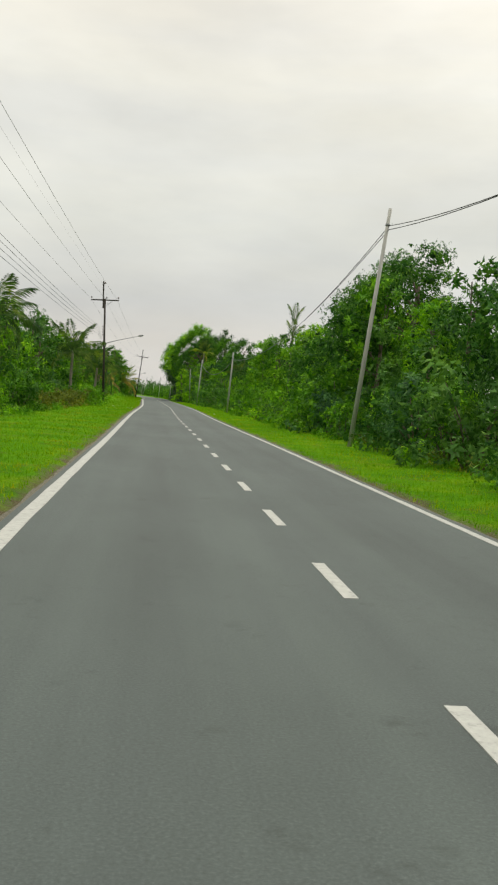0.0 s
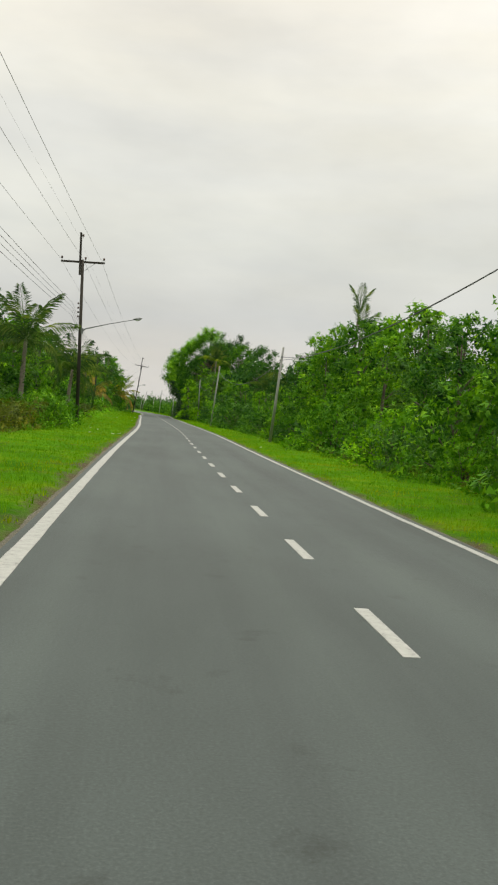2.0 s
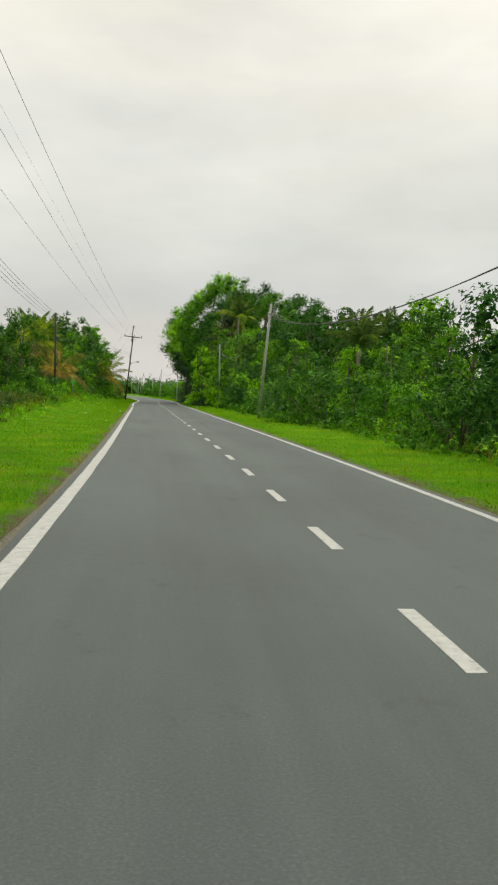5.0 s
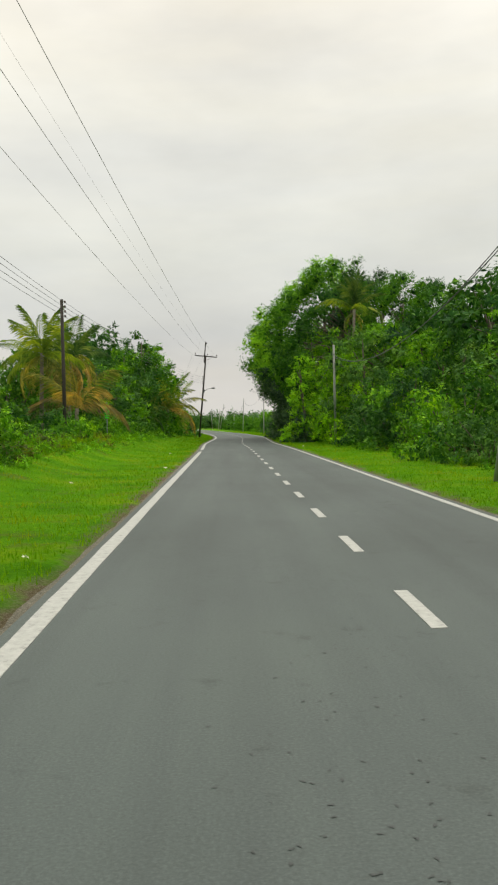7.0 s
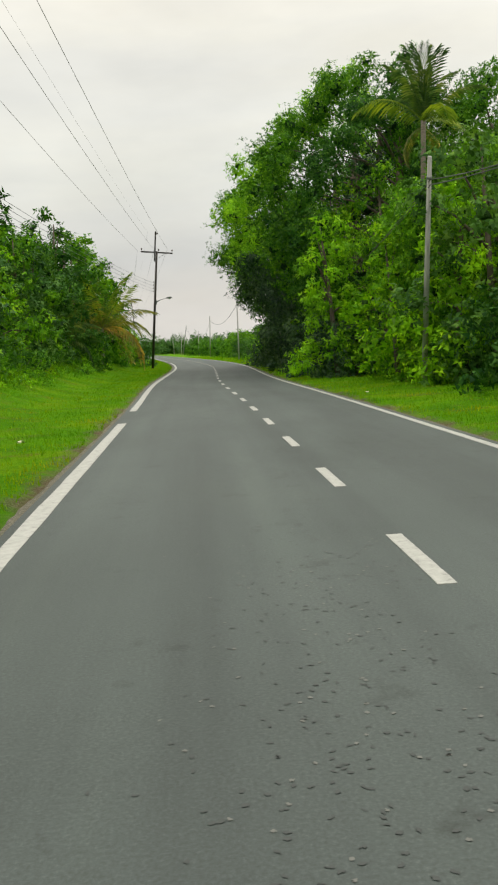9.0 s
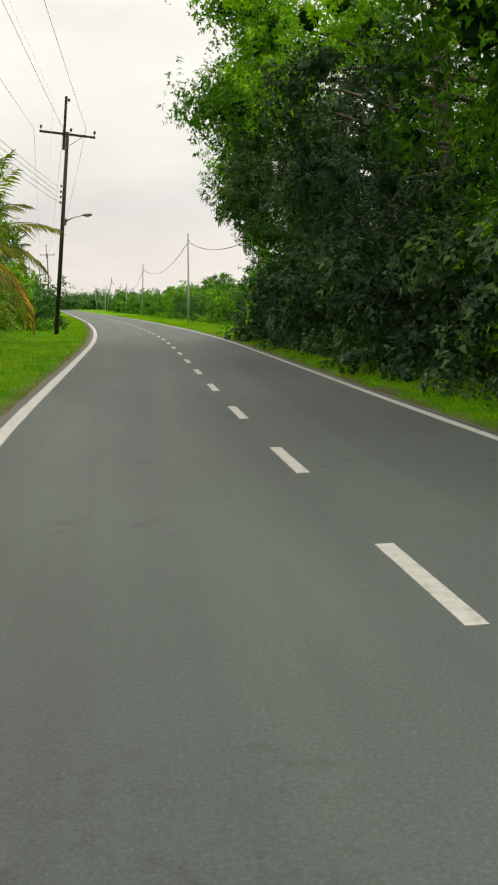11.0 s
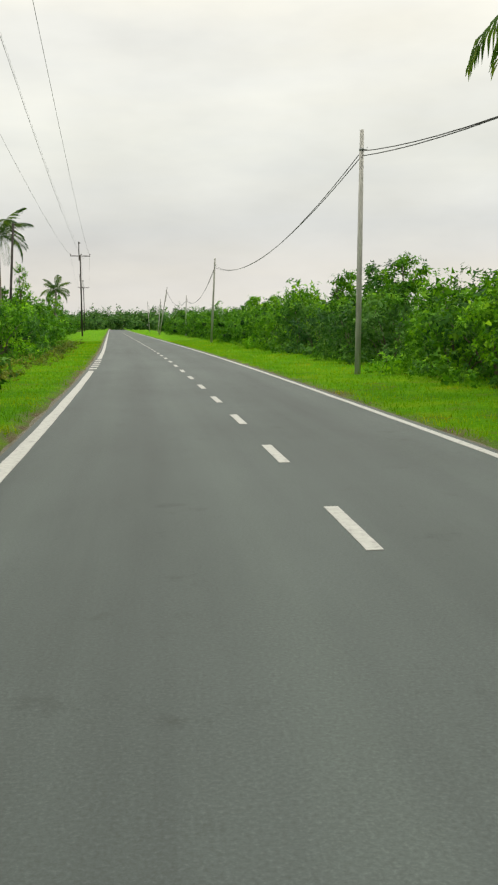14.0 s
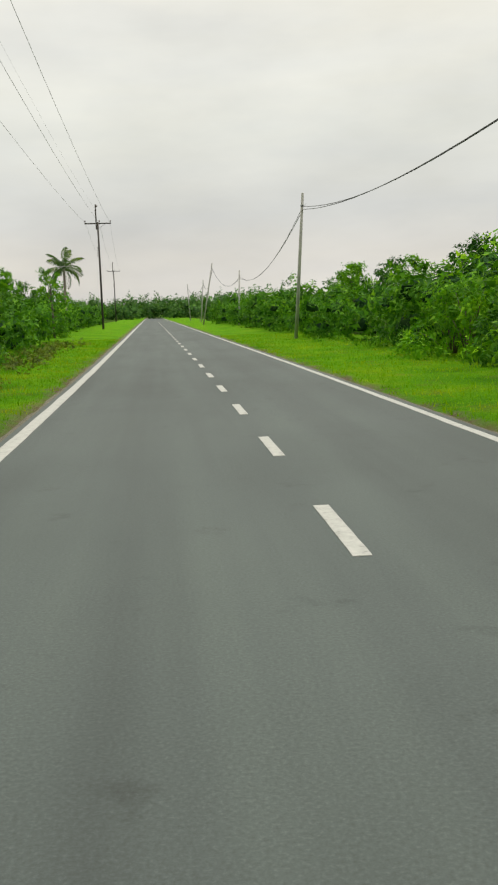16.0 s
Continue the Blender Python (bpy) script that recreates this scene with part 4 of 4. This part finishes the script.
def wire_pole(foot, head, label="pale grey concrete telephone pole leaning a little", mat=None):
    m, length = lean_pose(*foot, *head)
    t = thing("telephone_pole", m, label, "utility pole", "telephone poles along the road")
    part("shaft", tube_mesh("shaft", [(0, 0, -0.3), (0, 0, length * 0.5), (0, 0, length)], [0.095, 0.082, 0.062], mat or concrete, 12), t)
    part("clamp", tube_mesh("clamp", [(0, 0, length - 0.62), (0, 0, length - 0.54)], [0.078, 0.078], iron, 12), t)
    part("hook", tube_mesh("hook", [(0.08, 0, length - 0.58), (0.17, 0, length - 0.58), (0.17, 0, length - 0.50)], [0.012, 0.012, 0.012], iron, 6), t)
    return t


def span_wire(a, b, sag, radius, mat, name, label):
    """A hanging wire between two (station, offset, height)."""
    pa, pb = Vector((*rc(a[0], a[1])[:2], a[2])), Vector((*rc(b[0], b[1])[:2], b[2]))
    pts = [pa.lerp(pb, f) - Vector((0, 0, 4 * sag * f * (1 - f))) for f in np.linspace(0, 1, 25)]
    return tagged(new(name, tube_mesh(name, pts, [radius] * 25, mat, 5)), label, "cable", "wires beside the road")


line_pole((97.2, -6.7, 0.0), (96.8, -7.2, 11.92), 2.7, 3.3, "dark weathered timber power pole with crossarm and long lamp arm")
line_pole((239.6, -5.05, 0.0), (237.6, -3.8, 11.9), 2.8, 1.0, "dark leaning timber power pole with crossarm and short lamp")
line_pole((373, -6.5, 0.0), (373, -6.5, 13.2), 2.8, 0, "dark timber power pole far along the road")
line_pole((480, -9.0, 0.0), (480, -9.0, 13.0), 2.8, 0, "dark timber power pole far along the road")
ends = {0: (-60, -8.6, 10.2), 1: (97.5, -7.3, 10.35), 2: (238, -4.35, 10.4), 3: (373, -6.5, 11.3), 4: (480, -9, 11.3)}
for k in range(4):
    for dx, dz in ((-1.3, 0.0), (0.15, 0.0), (1.3, 0.0)):
        a, b = ends[k], ends[k + 1]
        span_wire((a[0], a[1] + dx, a[2] + dz), (b[0], b[1] + dx, b[2] + dz), 1.1, 0.008, alloy, "power_line", "thin grey overhead power line")
    a, b = ends[k], ends[k + 1]
    span_wire((a[0], a[1] - 0.3, a[2] + 1.5), (b[0], b[1] - 0.3, b[2] + 1.5), 1.0, 0.003, alloy, "earth_wire", "thin grey overhead earth wire")


def low_pole(s, l, height, label, lean=0.0):
    t = thing("power_pole", at(s, l) @ pose(0, 0, 0, 0, lean, 0), label, "utility pole", "power poles along the road")
    part("shaft", tube_mesh("shaft", [(0, 0, -0.3), (0, 0, height)], [0.105, 0.08], dark_wood, 12), t)
    for k in range(4):
        part("spool", tube_mesh("spool", [(0.16, 0, height - 0.18 - 0.24 * k), (0.16, 0, height - 0.07 - 0.24 * k)], [0.05, 0.05], porcelain, 10), t, "brown porcelain spool insulator")
    return t


low_pole(168.5, -9.6, 8.0, "dark timber low-voltage pole rising from the palms")
low_pole(311, -10.2, 9.2, "dark leaning timber pole beside a palm", 4.0)
for k in range(4):
    z = 7.6 - 0.26 * k
    span_wire((97.5, -7.6, z), (168.5, -9.45, 7.85 - 0.24 * k), 0.5, 0.009, cable_black, "power_line", "dark low-voltage overhead line")
    span_wire((168.5, -9.45, 7.85 - 0.24 * k), (238.5, -4.6, 7.6 - 0.26 * k), 0.5, 0.009, cable_black, "power_line", "dark low-voltage overhead line")
    span_wire((-40, -8.0, z), (97.5, -7.6, z), 0.7, 0.009, cable_black, "power_line", "dark low-voltage overhead line")

TEL = [((39.0, 5.72, 0.0), (38.4, 6.43, 8.75)), ((96, 5.43, 0.0), (94.2, 5.52, 5.85)), ((143.5, 4.98, 0.0), (141.2, 5.25, 6.75)),
       ((183.4, 5.9, 0.0), (180.5, 5.53, 6.4)), ((224, 6.2, 0.0), (224, 6.2, 6.8)), ((266.0, 5.2, 0.0), (266.4, 5.37, 7.3)),
       ((318, 6.0, 0.0), (315.5, 6.1, 6.95)), ((366, 7.6, 0.0), (366, 7.8, 5.6)), ((388, 5.2, 0.0), (386, 6.4, 7.4)), ((416, 6.4, 0.0), (415, 6.9, 6.4)), ((455, 6.4, 0.0), (454, 6.0, 7.0))]
for foot, head in TEL:
    wire_pole(foot, head)
for (fa, ha), (fb, hb) in zip([((-10, 6.0, 0), (-10, 6.0, 8.0))] + TEL, TEL):
    for dz, sag in ((0.62, 1.52), (0.76, 1.36)):
        span_wire((ha[0], ha[1], ha[2] - dz), (hb[0], hb[1], hb[2] - dz), sag, 0.014, cable_black, "telephone_cable", "black sagging telephone cable")

# a bright green slatted marker among the palms
mark = thing("marker_board", at(180, -8.9), "bright green slatted marker board on a thin post", "sign")
part("post", tube_mesh("post", [(0, 0, -0.2), (0, 0, 3.1)], [0.03, 0.03], iron, 8), mark)
for k in range(7):
    part("slat", box_mesh("slat", (0.28, 0.03, 0.09), sign_green, (0.02, -0.05, 2.12 + 0.14 * k), 0.01), mark)


# ---- scraps of litter on the verges ----
# station along the road, distance across it, size
LITTER = [(91, -5.4, .16), (90, -4.9, .14), (84.5, -3.8, .16), (86, -3.55, .12),
          (83, 3.45, .14), (84, -4.9, .14), (132, -3.8, .14), (154, -3.65, .18),
          (146, -5.6, .14), (171, -4.5, .18), (180, 3.4, .16)]


def litter_scrap(seed, s, l, size):
    """A crumpled scrap of plastic."""
    r = np.random.default_rng(seed)
    n = 5
    vs = [(size * (i / (n - 1) - 0.5) + r.uniform(-0.1, 0.1) * size, size * 0.7 * (j / (n - 1) - 0.5) + r.uniform(-0.1, 0.1) * size, size * r.uniform(0.02, 0.42)) for j in range(n) for i in range(n)]
    fs = [(j * n + i, j * n + i + 1, (j + 1) * n + i + 1, (j + 1) * n + i) for j in range(n - 1) for i in range(n - 1)]
    me = mesh_of("litter_scrap", vs, fs, scrap)
    return tagged(place(new("litter_scrap", me), at(s, l, ground_height(s, l) + 0.05, float(r.uniform(0, 360)))), "crumpled pale scrap of plastic lying in grass", "litter", "scraps of litter")


for k, (ls, ll, sz) in enumerate(LITTER):
    litter_scrap(200 + k, ls, ll, sz * 0.7)


# ---- small growth: counted by nobody ----
def grass(name, l0, l1, s0, s1, count, height, label):
    r = np.random.default_rng(int(abs(l0) * 10) + count)
    s, l = r.uniform(s0, s1, count), l1 + (l0 - l1) * r.uniform(0, 1, count) ** 1.3
    bare = 0.20 + 0.45 * np.array([lumps(a, b, 0.9, 2.0) + 0.6 * lumps(a, b, 3.3, 5.0) for a, b in zip(s, l)])    # worn away along the asphalt
    keep = np.abs(l - l1) > bare * r.uniform(0.3, 1.2, count)
    s, l = s[keep], l[keep]
    count = len(s)
    h = np.interp(s, _s, _h)
    x, y = np.interp(s, _s, _x) + l * np.cos(h), np.interp(s, _s, _y) + l * np.sin(h)
    z = np.array([ground_height(a, b) for a, b in zip(s, l)]) - 0.01
    ln, a, b = height * r.uniform(0.5, 1.5, count), r.uniform(0, 2 * np.pi, count), r.uniform(0.1, 0.7, count)
    p = np.stack([x, y, z], 1)
    w = np.stack([np.cos(a), np.sin(a), 0 * a], 1) * (0.006 + 0.009 * r.random(count))[:, None]
    tilt = np.stack([-np.sin(a) * b, np.cos(a) * b, 1 + 0 * a], 1) * ln[:, None]
    q = np.stack([p - w, p + w, p + tilt], 1)
    return tagged(new(name, loose_mesh(name, [q], blades)), label, "grass", kind="stuff")


grass("verge_grass", -9.5, -3.30, 0, 330, 135000, 0.07, "short bright green grass on the verge")
grass("verge_grass", 8.0, 2.80, 0, 330, 112000, 0.07, "short bright green grass on the verge")
grass("tall_grass", -12.0, -7.9, 120, 210, 40000, 0.34, "tall uncut green grass below the palms")


def weeds(seed, rows, mat, label):
    """Low leafy weeds that fringe the bushes: (first station, last, offset, spread, count, size)."""
    r = np.random.default_rng(seed)
    clumps = []
    for s0, s1, l, sp, count, size in rows:
        for s, q in zip(r.uniform(s0, s1, count), l + sp * r.normal(size=count)):
            x, y, _ = rc(s, q)
            k = size * r.uniform(0.5, 1.4)
            clumps.append(((x, y, ground_height(s, q) + k * 0.3), (k, k, k * r.uniform(0.5, 1.0))))
    tagged(new("verge_weeds", crown_of(clumps, 34, 0.10, 0.5, mat, r, 0, 3, 0, "verge_weeds")), label, "weeds", kind="stuff")


weeds(91, [(6, 192, 6.5, 0.45, 300, 0.30), (228, 320, 6.9, 0.4, 150, 0.30), (14, 118, -8.2, 0.4, 160, 0.32), (244, 320, -6.7, 0.3, 110, 0.3)], leaf_bright, "low bright green weeds at the foot of the bushes")
weeds(92, [(124, 215, -8.4, 0.6, 260, 0.36), (14, 118, -8.6, 0.5, 90, 0.4)], leaf_gold, "bright green ferns and weeds on the bank")
weeds(94, [(6, 192, 6.9, 0.4, 120, 0.36), (262, 322, -5.9, 0.6, 260, 0.24)], leaf_olive, "low olive weeds at the foot of the bushes")
# the canopy's shade is painted into these weeds too
weeds(93, [(192, 230, 4.5, 0.35, 110, 0.28)], leaf_shade_toned, "low weeds coloured dark for the shade below the great trees")


def far_woods():
    """The woods that close the view, far off."""
    r = np.random.default_rng(77)
    clumps = []
    for s, l0, l1, h in ((430, 9, 60, 4.2), (470, -70, -13, 4.6), (560, -90, 90, 6.0), (640, -160, 160, 7.5), (760, -260, 260, 10.0)):
        for l in np.arange(l0, l1, 3.6):
            if abs(l) < 7 and s < 500:
                continue
            x, y, _ = rc(s + r.uniform(-8, 8), l)
            k = h * r.uniform(0.65, 1.25)
            clumps.append(((x, y, k * 0.45), (3.4, 3.4, k * 0.52)))
    # the dull leaf colour stands in for haze over the distance
    tagged(new("far_woods", crown_of(clumps, 4.5, 0.6, 0.8, leaf_grey, r, 0, 3, 0.5, "far_woods")), "distant low green woods", "woods", kind="stuff")


far_woods()
